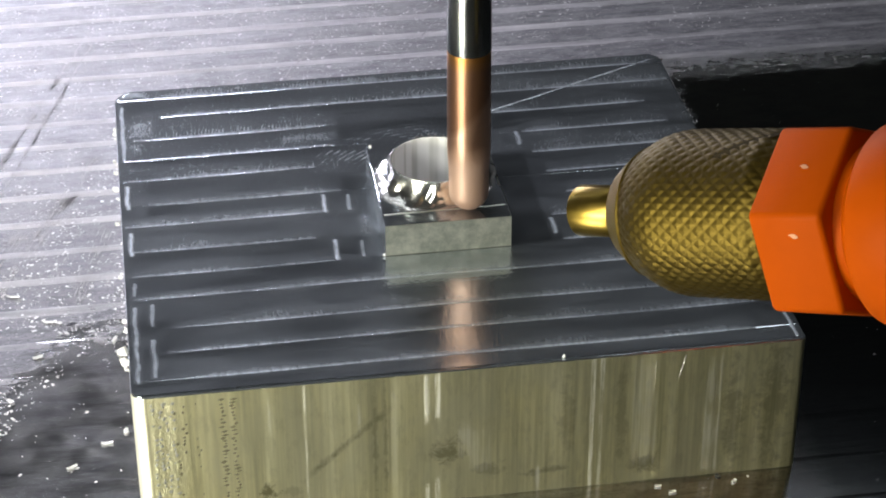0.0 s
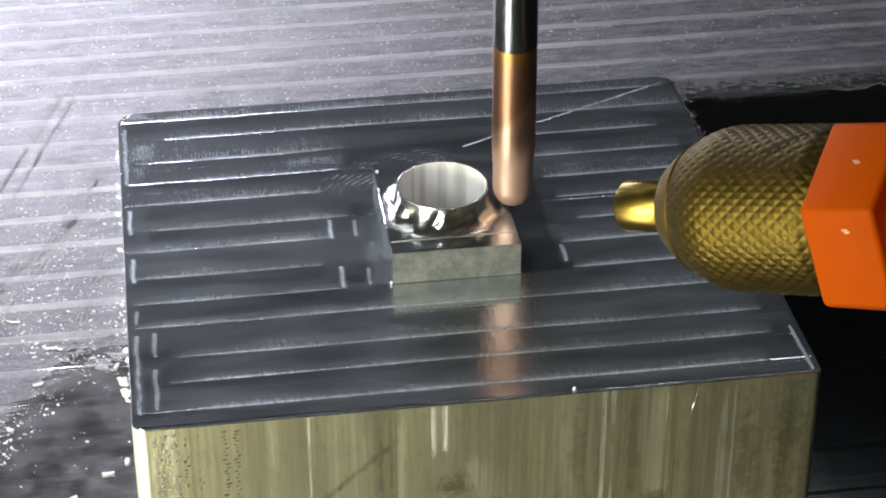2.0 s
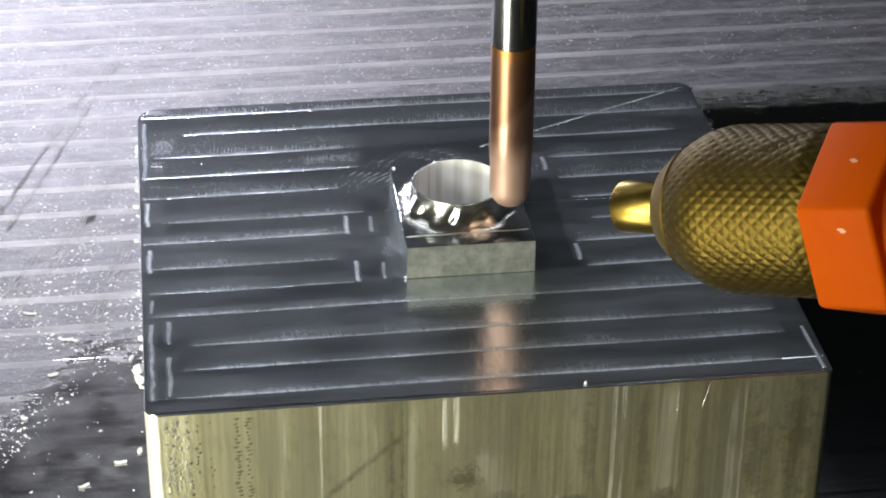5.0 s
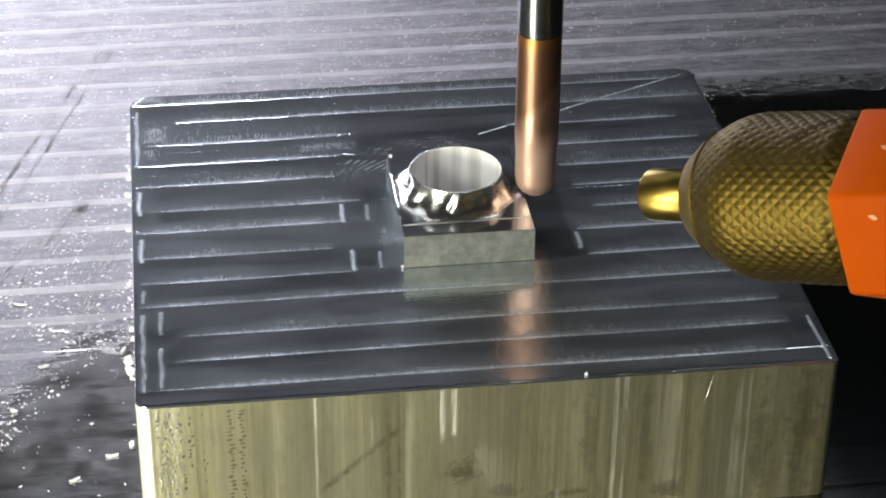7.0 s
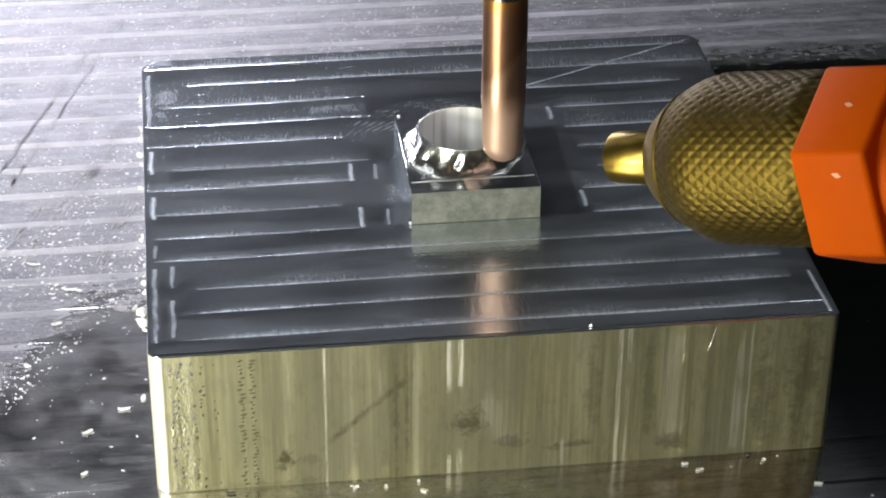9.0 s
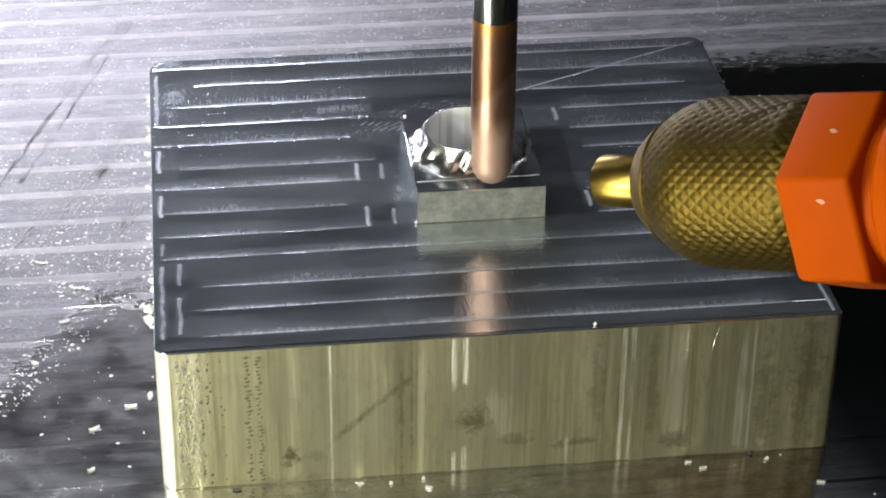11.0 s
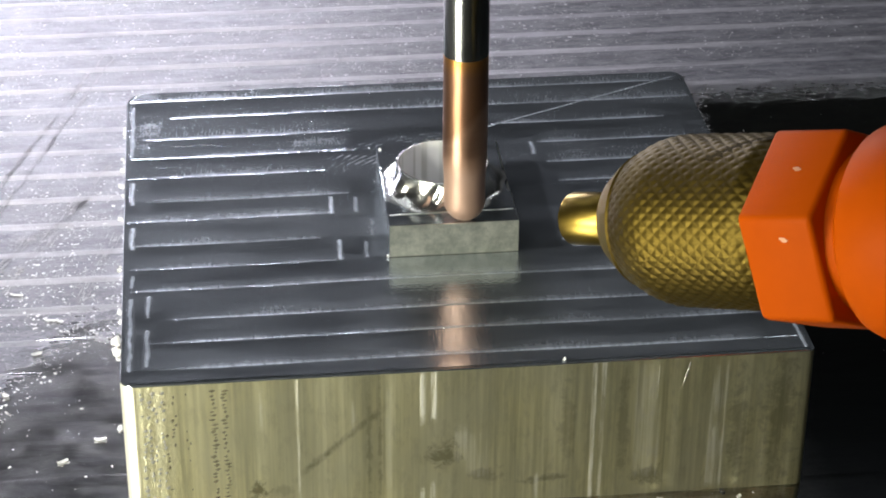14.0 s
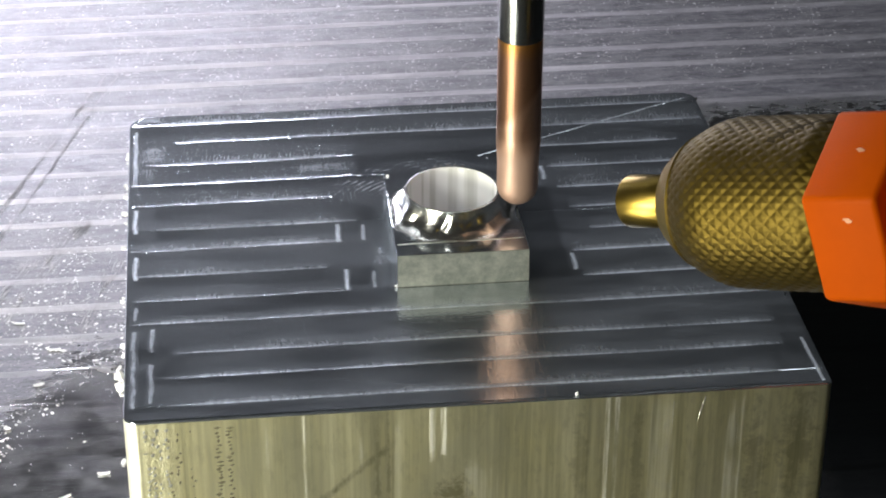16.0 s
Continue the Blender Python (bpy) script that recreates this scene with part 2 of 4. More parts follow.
    return n.finish(color, rough, 0.92)


def frosted_aluminium():
    """The upright faces of the pedestal: fine mottled cut."""
    n = Nodes("side_milled_aluminium")
    mottle = n.noise(900, 5, 0.65)
    lines = n.noise(2200, 2, 0.5, n.stretched(1, 1, 0.06))
    n.bump(n.math("ADD", mottle, n.math("MULTIPLY", lines, 0.6)), 0.5, 0.00005)
    sep = n.add("ShaderNodeSeparateXYZ")
    n.link(n.coords, sep.inputs[0])
    # contact shade painted as a thin dark line along the foot
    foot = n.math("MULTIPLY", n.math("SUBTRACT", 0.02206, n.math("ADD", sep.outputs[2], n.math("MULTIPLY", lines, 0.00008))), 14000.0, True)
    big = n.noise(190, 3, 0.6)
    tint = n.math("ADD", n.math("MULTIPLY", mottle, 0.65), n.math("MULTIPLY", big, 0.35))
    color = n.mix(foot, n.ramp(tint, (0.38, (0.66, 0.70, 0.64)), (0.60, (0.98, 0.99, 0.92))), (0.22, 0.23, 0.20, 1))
    return n.finish(color, n.mixf(mottle, 0.36, 0.52), 1.0)


def polished_cut():
    """The ring: bright ball-cutter finish with small ripples."""
    n = Nodes("bright_cut_aluminium")
    ripple = n.noise(1000, 4, 0.6, n.stretched(1, 1, 0.5), 0.8)
    fine = n.noise(4200, 2, 0.5)
    n.bump(n.math("ADD", ripple, n.math("MULTIPLY", fine, 0.2)), 0.60, 0.00009)
    return n.finish(n.ramp(fine, (0.35, (0.80, 0.80, 0.78)), (0.6, (0.94, 0.94, 0.91))), n.mixf(ripple, 0.15, 0.32), 1.0)


def bored_wall():
    """The bore: reamed wall; faint upright bands of reflected light are in its colour."""
    n = Nodes("bored_aluminium")
    band = n.noise(520, 3, 0.55, n.stretched(1, 1, 0.03))
    pits = n.noise(2600, 3, 0.6)
    n.bump(n.math("ADD", band, n.math("MULTIPLY", pits, 0.15)), 0.3, 0.00008)
    return n.finish(n.ramp(band, (0.36, (0.68, 0.69, 0.68)), (0.50, (0.97, 0.98, 1.0))), n.mixf(n.ramp(band, (0.4, 0.0), (0.6, 1.0)), 0.30, 0.50), 0.10)


def table_metal(name, line=False):
    """The table plate: dull milled metal powdered with chip dust, smooth where coolant has run off the block."""
    n = Nodes(name)
    sep = n.add("ShaderNodeSeparateXYZ")
    n.link(n.coords, sep.inputs[0])
    x, y = sep.outputs[0], sep.outputs[1]
    wob = n.math("MULTIPLY", n.math("SUBTRACT", n.noise(95, 8, 0.8, n.stretched(0.45, 1, 1)), 0.5), 0.034)
    # wet film in front of the block and along its far side
    edge_a = n.math("SUBTRACT", n.math("ADD", n.math("MULTIPLY", x, 1.64), 0.066), n.math("ADD", y, wob))
    edge_b = n.math("SUBTRACT", x, n.math("ADD", n.math("MULTIPLY", wob, 0.6), 0.094))
    edge_c = n.math("SUBTRACT", 0.121, n.math("ADD", y, n.math("MULTIPLY", wob, 0.3)))
    speckled = n.math("MULTIPLY", n.math("SUBTRACT", n.noise(750, 6, 0.75, n.stretched(0.4, 1, 1)), 0.5), 0.045)
    wet_a = n.math("MULTIPLY", n.math("ADD", edge_a, speckled), 420.0, True)
    wet_a = n.math("MULTIPLY", wet_a, n.math("MULTIPLY", n.math("ADD", n.math("SUBTRACT", 0.052, y), n.math("ADD", speckled, wob)), 300.0, True))
    wet_a = n.math("MULTIPLY", wet_a, n.math("MAXIMUM", n.ramp(n.noise(130, 6, 0.75, n.stretched(0.5, 1, 1)), (0.36, 0.94), (0.60, 1.0)), n.math("MULTIPLY", n.math("ADD", x, 0.002), 200.0, True)))
    wet_b = n.math("MULTIPLY", n.math("MULTIPLY", edge_b, 200.0, True), n.math("MULTIPLY", n.math("ADD", edge_c, n.math("MULTIPLY", speckled, 0.5)), 110.0, True))
    wet = n.math("MAXIMUM", wet_a, wet_b, True)
    dry = n.math("SUBTRACT", 1.0, wet)
    dust = n.noise(1400, 4, 0.7)
    pit = n.ramp(n.noise(1700, 4, 0.7, n.stretched(0.6, 1, 1)), (0.38, 1.0), (0.46, 0.0))
    grain = n.noise(700, 4, 0.6, n.stretched(0.12, 1, 1))
    blotch = n.noise(45, 5, 0.65)
    cloud = n.noise(160, 4, 0.7, n.stretched(0.5, 1, 1))
    speck = n.math("MULTIPLY", n.math("MULTIPLY", n.ramp(dust, (0.54, 0.0), (0.60, 1.0)), n.ramp(n.noise(300, 4, 0.7), (0.42, 0.15), (0.60, 1.0))), dry)
    # a film of powder dulls the metal wherever it is dry
    film = n.math("MULTIPLY", dry, n.mixf(n.ramp(cloud, (0.35, 0.0), (0.65, 1.0)), 0.02 if not line else 0.45, 0.6 if not line else 0.92))
    if not line:
        film = n.math("MAXIMUM", n.math("MULTIPLY", film, n.mixf(pit, 1.0, 0.1)), n.math("MULTIPLY", speck, 0.9), True)
    # powder is thinned towards the front and right, for light falling off
    film = n.math("MULTIPLY", film, n.math("MULTIPLY", n.math("ADD", y, 0.012), 9.5, True))
    film = n.math("MULTIPLY", film, n.math("MULTIPLY", n.math("SUBTRACT", 0.185, x), 8.0, True))
    # long streaks along the feed
    streaks = n.ramp(n.noise(330, 6, 0.7, n.stretched(0.035, 1, 1)), (0.38, 0.25), (0.62, 1.0))
    film = n.math("MULTIPLY", film, n.mixf(streaks, 0.35, 1.15), True)
    # bare metal is coloured darker towards the front, for weaker glare there
    front_dim = n.math("MULTIPLY", n.math("SUBTRACT", 0.100, n.math("ADD", y, wob)), 14.0, True)
    bare = n.mix(front_dim, n.mix(n.ramp(n.noise(520, 6, 0.8, n.stretched(0.3, 1, 1)), (0.38, 0.0), (0.62, 1.0)), (0.22, 0.22, 0.245, 1), (0.50, 0.50, 0.54, 1)), n.mix(blotch, (0.15, 0.15, 0.17, 1), (0.26, 0.26, 0.28, 1)))
    metal = n.mix(wet, bare, n.mix(n.ramp(n.noise(150, 6, 0.75, n.stretched(0.6, 1, 1)), (0.4, 0.0), (0.6, 1.0)), (0.56, 0.56, 0.59, 1), (0.74, 0.74, 0.73, 1)))
    # the light caught by the burrs is painted in as near-white powder
    powder = n.mix(speck, (0.38, 0.37, 0.41, 1), (0.99, 0.97, 1.0, 1)) if not line else (0.90, 0.88, 0.92, 1)
    # shade beyond the block's right side, painted as a dark film
    far_shade = n.math("MULTIPLY", n.math("MULTIPLY", wet, n.math("MULTIPLY", n.math("SUBTRACT", x, n.math("ADD", 0.084, n.math("MULTIPLY", wob, 0.3))), 90.0, True)), n.mixf(n.math("MULTIPLY", n.math("SUBTRACT", y, 0.062), 30.0, True), 0.88, 0.45))
    metal = n.mix(far_shade, metal, (0.11, 0.125, 0.135, 1))
    # scratches along the feed and dark pits show where the powder is thin
    scored = n.ramp(n.noise(620, 5, 0.75, n.stretched(0.10, 1, 1)), (0.40, 1.0), (0.50, 0.0))
    dark = n.math("MULTIPLY", n.math("MAXIMUM", scored, pit), n.math("MULTIPLY", n.math("SUBTRACT", 0.115, y), 16.0, True), True)
    metal = n.mix(n.math("MULTIPLY", dark, n.mixf(wet, 0.62, 0.30)), metal, (0.10, 0.10, 0.115, 1))
    color = n.mix(film, metal, powder)
    rough = n.mixf(wet, n.mixf(blotch, 0.46, 0.58), n.mixf(n.math("MAXIMUM", wet_b, n.math("MULTIPLY", n.math("SUBTRACT", x, 0.05), 30.0, True)), n.mixf(n.ramp(n.noise(95, 6, 0.78, n.stretched(0.6, 1, 1), 0.5), (0.35, 0.0), (0.65, 1.0)), 0.14, 0.28), 0.11))
    powdery = n.noise(3200, 3, 0.6)
    relief = n.math("MULTIPLY", n.math("ADD", grain, n.math("MULTIPLY", blotch, 0.6)), n.math("ADD", n.math("MULTIPLY", dry, 0.88), 0.12))
    relief = n.math("ADD", relief, n.math("MULTIPLY", n.math("MULTIPLY", powdery, dry), 1.1))
    relief = n.math("ADD", relief, n.math("MULTIPLY", n.math("MULTIPLY", dust, dry), 1.3))
    n.bump(relief, 0.5, 0.00012)
    return n.finish(color, rough, n.math("SUBTRACT", 1.0, n.math("MULTIPLY", film, 0.8)))


def plain(name, color, rough, metal, scale=400, depth=0.15, vary=0.12, **more):
    n = Nodes(name)
    f = n.noise(scale, 4, 0.6)
    lo, hi = tuple(c * (1 - vary) for c in color), tuple(min(1, c * (1 + vary)) for c in color)
    n.bump(f, depth, 0.00005)
    return n.finish(n.mix(f, (*lo, 1), (*hi, 1)), n.mixf(f, rough * 0.85, min(1, rough * 1.15)), metal, **more)


def brass(name, rough, k=1.0):
    n = Nodes(name)
    f = n.noise(500, 4, 0.6)
    g = n.noise(2500, 2, 0.5)
    n.bump(g, 0.12, 0.00003)
    return n.finish(n.mix(f, (0.30 * k, 0.205 * k, 0.040 * k, 1), (0.44 * k, 0.310 * k, 0.070 * k, 1)), n.mixf(f, rough * 0.8, rough * 1.2), 1.0)


def coated_carbide():
    """Bronze coating of the spinning cutter, paler near the cutting end."""
    n = Nodes("bronze_coating")
    sep = n.add("ShaderNodeSeparateXYZ")
    n.link(n.coords, sep.inputs[0])
    z = sep.outputs[2]
    f = n.noise(300, 3, 0.6, n.stretched(1, 1, 4))
    brightened = n.math("MULTIPLY", n.math("SUBTRACT", 0.0115, z), 260.0, True)
    base = n.mix(f, (0.52, 0.30, 0.20, 1), (0.60, 0.37, 0.26, 1))
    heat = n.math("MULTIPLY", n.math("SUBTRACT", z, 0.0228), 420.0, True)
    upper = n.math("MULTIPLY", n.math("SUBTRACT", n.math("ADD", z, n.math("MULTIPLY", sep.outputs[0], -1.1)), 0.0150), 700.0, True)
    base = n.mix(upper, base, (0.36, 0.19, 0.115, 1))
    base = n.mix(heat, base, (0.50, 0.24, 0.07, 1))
    color = n.mix(brightened, base, (0.54, 0.36, 0.285, 1))
    # the spinning flutes blur into one even, dull sheen
    return n.finish(color, n.mixf(brightened, 0.38, 0.52), n.mixf(brightened, 1.0, 0.72))


M_TOP = milled_aluminium("milled_aluminium", 0.10)
M_LAND = milled_aluminium("finished_aluminium", 0.0)
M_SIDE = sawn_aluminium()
M_PED = frosted_aluminium()
M_RING = polished_cut()
M_BORE = bored_wall()
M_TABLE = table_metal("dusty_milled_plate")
M_LINE = table_metal("dusty_lit_burr", True)
M_STREAK = plain("burnished_streak", (0.88, 0.87, 0.80), 0.30, 1.0, 1800, 0.5, 0.2)
M_DARK = plain("grime", (0.52, 0.51, 0.55), 0.5, 0.25, 900, 0.4, 0.4)
M_DENT = plain("torn_metal", (0.10, 0.09, 0.05), 0.6, 0.3, 900, 0.4, 0.4)
M_SLOT = plain("slot_shade", (0.035, 0.025, 0.010), 0.8, 0.0, 900, 0.3, Specular_IOR_Level=0.1)
M_CHIP = plain("aluminium_chip", (0.93, 0.93, 0.98), 0.35, 0.3, 2000, 0.4, 0.06)
M_CHIPD = plain("dark_chip", (0.10, 0.10, 0.10), 0.5, 0.4, 2000, 0.4)
M_BRASS = brass("turned_brass", 0.32, 0.80)
M_COLLAR = brass("dull_brass", 0.50, 0.40)
M_KNURL = brass("knurled_brass", 0.52, 0.22)
M_ORANGE = plain("orange_plastic", (0.33, 0.050, 0.0), 0.5, 0.0, 260, 0.10, 0.10, Specular_IOR_Level=0.12, IOR=1.25)
M_COAT = coated_carbide()
M_SHANK = plain("ground_carbide_shank", (0.36, 0.37, 0.36), 0.20, 1.0, 900, 0.1)
M_WALL = plain("enclosure_paint", (0.06, 0.065, 0.07), 0.5, 0.0, 20, 0.1)
M_FLOOR = plain("enclosure_tray", (0.05, 0.05, 0.055), 0.45, 0.3, 20, 0.1)

# ---- mesh helpers ----


def mesh_ob(name, verts, faces, material, parent=None, label="", smooth=True, sharp=35):
    me = bpy.data.meshes.new(name)
    me.from_pydata([tuple(v) for v in verts], [], [tuple(f) for f in faces])
    me.materials.append(material)
    me.update()
    if smooth:
        me.shade_smooth()
        me.set_sharp_from_angle(angle=radians(sharp))
    ob = new(name, me)
    ob.parent = parent
    if label:
        ob["label"] = label
    return ob


def part(name, bm, material, parent, label="", smooth=True, sharp=35):
    """Links a bmesh as one mesh object under a thing or a part."""
    bmesh.ops.recalc_face_normals(bm, faces=bm.faces)
    me = bpy.data.meshes.new(name)
    bm.to_mesh(me)
    bm.free()
    me.materials.append(material)
    if smooth:
        me.shade_smooth()
        me.set_sharp_from_angle(angle=radians(sharp))
    ob = new(name, me)
    ob.parent = parent
    if label:
        ob["label"] = label
    return ob


def box_bm(x0, x1, y0, y1, z0, z1, bevel=0.0, seg=2):
    bm = bmesh.new()
    bmesh.ops.create_cube(bm, size=1, matrix=Matrix.LocRotScale(((x0 + x1) / 2, (y0 + y1) / 2, (z0 + z1) / 2), None, (x1 - x0, y1 - y0, z1 - z0)))
    if bevel:
        bmesh.ops.bevel(bm, geom=list(bm.edges), offset=bevel, segments=seg, affect="EDGES", profile=0.5)
    return bm


def lathe(profile, seg=64, closed=False):
    """Rows of (radius, z) turned round z; verts and faces."""
    verts, faces = [], []
    for r, z in profile:
        for k in range(seg):
            a = 2 * math.pi * k / seg
            verts.append((r * math.cos(a), r * math.sin(a), z))
    for j in range(len(profile) - 1 + (1 if closed else 0)):
        j2 = (j + 1) % len(profile)
        for k in range(seg):
            k2 = (k + 1) % seg
            faces.append((j * seg + k, j * seg + k2, j2 * seg + k2, j2 * seg + k))
    if not closed:
        faces.append(tuple(range(seg - 1, -1, -1)))
        n = (len(profile) - 1) * seg
        faces.append(tuple(range(n, n + seg)))
    return verts, faces


# ---- the enclosure, closed all round ----
def enclosure():
    x0, x1, y0, y1, z0, z1, w = -0.75, 0.75, -0.75, 0.95, -0.20, 0.85, 0.02
    tagged(part("floor", box_bm(x0 - w, x1 + w, y0 - w, y1 + w, z0 - w, z0), M_FLOOR, None), "dark sheet-metal tray of the machine enclosure", "floor", kind="structure")
    tagged(part("ceiling", box_bm(x0 - w, x1 + w, y0 - w, y1 + w, z1, z1 + w), M_WALL, None), "dark grey painted roof of the enclosure", "ceiling", kind="structure")
    for name, b in (("wall_west", (x0 - w, x0, y0, y1)), ("wall_east", (x1, x1 + w, y0, y1)), ("wall_south", (x0 - w, x1 + w, y0 - w, y0)), ("wall_north", (x0 - w, x1 + w, y1, y1 + w))):
        tagged(part(name, box_bm(*b, z0, z1), M_WALL, None), "plain dark grey painted enclosure wall", "wall", kind="structure")
    tagged(part("saddle", box_bm(-0.16, 0.26, -0.22, 0.34, z0, -0.030, 0.004), M_FLOOR, None), "dark cast saddle under the sliding table", "machine saddle", kind="structure")


enclosure()

# ---- the sliding table with its scored milling lines ----
TABLE_LINES = [-16.9, -7.9, 1.2, 10.4, 19.5, 28.5, 36.6, 45.1, 53.9, 62.3, 70.5, 79.3, 87.6, 95.8, 103.8, 111.6, 119.6, 127.3, 135.0, 142.4, 149.9, 157.2, 164.5, 171.8, 179.0]


def table_plate():
    rng = random.Random(4)
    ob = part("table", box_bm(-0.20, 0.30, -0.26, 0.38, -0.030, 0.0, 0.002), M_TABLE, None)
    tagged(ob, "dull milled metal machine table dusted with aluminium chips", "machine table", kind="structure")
    for y in TABLE_LINES:
        # low burr left between two cutter passes, uneven along its length
        verts, faces, n = [], [], 130
        w, h = rng.uniform(0.85, 1.25), rng.uniform(0.06, 0.11)
        for i in range(n + 1):
            x = -60 + 260 * i / n
            k = 0.45 + 0.75 * noise.noise((x * 0.05, y, 3.1)) ** 2 * 3
            k = max(0.15, min(1.2, k + 0.25 * noise.noise((x * 0.6, y, 1.0))))
            if (x > 91 and y < 130) or y < min(64, 58 + 1.64 * x):
                # coolant fills the hollows and hides the burr
                k *= 0.45 if y > 84 else 0.10 if x > 40 else 0.20
            dy = 0.10 * noise.noise((x * 0.1, y, 7.0))
            for s, hz in ((-1, -0.01), (0.5, h * k), (0.7, h * k * 0.9), (1, -0.01)):
                verts.append(((x) * MM, (y + dy + s * w) * MM, hz * MM))
        for i in range(n):
            for j in range(3):
                a = i * 4 + j
                faces.append((a, a + 4, a + 5, a + 1))
        mesh_ob("milling_line", verts, faces, M_LINE, ob)
    return ob


table = table_plate()

# ---- the aluminium block: stock, milled top, pedestal and ring ----
BW, BD, BH = 90.0, 81.9, 21.9
PX0, PX1, PY0, PY1, PZ = 36.75, 54.7, 28.3, 51.8, 26.87
RX, RY, RZ, RI = 45.4, 40.2, 30.1, 6.2

# y of each pass line, x from, x to, height, softness, all in mm
PASS_LINES = [
    (3.5, 5.4, 84, 0.05, 0.9), (9.7, 4.8, 86, 0.09, 0.28), (15.3, 6.2, 86, 0.07, 0.40), (22.7, 0.6, 88, 0.09, 0.34),
    (28.4, 0.6, 30, 0.09, 0.26), (34.6, 0.4, 28, 0.05, 0.8), (41.5, 0.0, 30, 0.09, 0.26), (47.0, 2.5, 33, 0.05, 0.8),
    (54.2, 0.0, 30, 0.09, 0.26), (60.1, 1.0, 33, 0.10, 0.36), (66.1, 2.0, 34, 0.10, 0.26), (73.0, 6.5, 88, 0.10, 0.26), (78.8, 0.3, 87, 0.10, 0.26),
    (29.3, 62, 87, 0.08, 0.28), (35.9, 61.5, 88, 0.09, 0.26), (41.9, 65, 86, 0.08, 0.5), (48.0, 63, 84, 0.07, 0.3), (53.9, 62, 86, 0.09, 0.26),
    (60.1, 61.5, 85, 0.09, 0.26), (66.6, 56, 83, 0.09, 0.26),
]
# x of each upright line, y from, y to
CROSS_LINES = [(1.2, 46, 53, 0.07), (1.3, 33.5, 40, 0.07), (1.4, 23.3, 27, 0.07), (3.6, 15.6, 21.4, 0.09), (3.5, 3.9, 13.0, 0.09), (1.1, 60, 77, 0.06), (1.2, 3, 21, 0.03),
               (29.7, 41, 46.4, 0.09), (33.2, 41.2, 46, 0.06), (30.1, 28.2, 34, 0.09), (33.8, 28.6, 33.3, 0.06), (61.7, 30.5, 35.2, 0.08), (60.9, 56, 60.3, 0.08)]


SCRATCH = (88.4, 10.8, 0.5, -10.0)  # x, y and run of the short scratch at the near right corner
CORNERS = (1.9, 1.0, 2.4, 3.4)  # near left, near right, far right, far left


def right_edge(y):
    return BW - 1.7 * y / BD


def milled_top():
    nx, ny = 420, 900
    xs, ys = np.linspace(0, 1, nx), np.linspace(0, 1, ny)
    u, v = np.meshgrid(xs, ys)
    inset = 0.58
    y = inset + v * (BD - 2 * inset)
    # rounded corners of the sawn stock
    def corner(r, far):
        d = np.clip(y - (BD - r) if far else r - y, 0, r)
        return r - np.sqrt(r * r - d * d)

    ragged = 0.18 * np.sin(y * 1.7) * np.sin(y * 0.61 + 1) + 0.14 * np.sin(y * 4.3 + 0.5)
    right = BW - 1.7 * y / BD - inset + ragged * (y > 20) - corner(CORNERS[1], False) - corner(CORNERS[2], True)
    left = inset + corner(CORNERS[0], False) + corner(CORNERS[3], True)
    x = left + u * (right - left)
    rng = np.random.RandomState(7)
    h = np.zeros_like(x)
    torn = np.zeros_like(x)
    # every band between two passes sits at its own height and is slightly dished
    bands = [0, 3.5, 9.7, 15.3, 22.7, 28.4, 34.6, 41.5, 47.0, 54.2, 60.1, 66.1, 73.0, 78.8, BD]
    for a, b in zip(bands[:-1], bands[1:]):
        inside = (y >= a) & (y < b)
        s = np.clip((y - a) / (b - a), 0, 1)
        tilt, dish = rng.uniform(-0.035, 0.035), rng.uniform(0.015, 0.05)
        h += inside * (tilt * (s - 0.5) - dish * 4 * s * (1 - s))
    for yc, xa, xb, height, soft in PASS_LINES:
        along = np.clip((x - xa) / 0.6, 0, 1) * np.clip((xb - x) / 0.6, 0, 1)
        wander = 0.10 * np.sin(x * 0.11 + yc)
        if yc in (60.1, 66.1) and xb < 50:
            wander = wander + 2.6 * np.clip((x - 24) / 22, 0, 1) ** 2
        lumpy = 0.86 + 0.10 * np.sin(x * 0.9 + yc) * np.sin(x * 0.37 + 1) + 0.04 * np.sin(x * 2.3 + yc)
        d = y - yc - wander
        # each pass drops to its near edge, where a sharp lip follows
        tail = 0.8 if soft < 0.6 else 1.5
        deep = (1.05 if xa > 50 else 0.36) * height * along * lumpy
        far = np.clip(d, 0, None)
        fade = np.clip((x - xa) / 5.0, 0, 1) * np.clip((xb - x) / 5.0, 0, 1)
        uneven = 0.72 + 0.28 * np.sin(x * 0.23 + 2.1 * yc) * np.sin(x * 0.071 + yc)
        keen = (1.35 if xa > 50 else 0.85) * uneven * (0.9 + 0.6 * x / BW)
        torn = np.maximum(torn, keen * (0.3 * along + 0.7 * along * fade) * np.where(d > 0, (0.80 if xa > 50 else 0.62) * np.exp(-far / 0.26) + (0.20 if xa > 50 else 0.34) * np.exp(-far / 1.8), np.exp(d / 0.14)))
        h -= deep * np.where(d > 0, 0.50 * np.exp(-far / tail) + 0.50 * np.exp(-far / (4.2 * tail)), np.exp(-((np.clip(d, None, 0) / 0.16) ** 2)))
    for xc, ya, yb, height in CROSS_LINES:
        along = np.clip((y - ya) / 0.4, 0, 1) * np.clip((yb - y) / 0.4, 0, 1)
        lip = along * np.exp(-(((x - xc - 0.08 * np.sin(y)) / 0.30) ** 2))
        h += (0.25 if xc < 2 else 0.6) * height * lip
        torn = np.maximum(torn, lip * (0.45 if ya < 25 or height < 0.07 else 0.85))
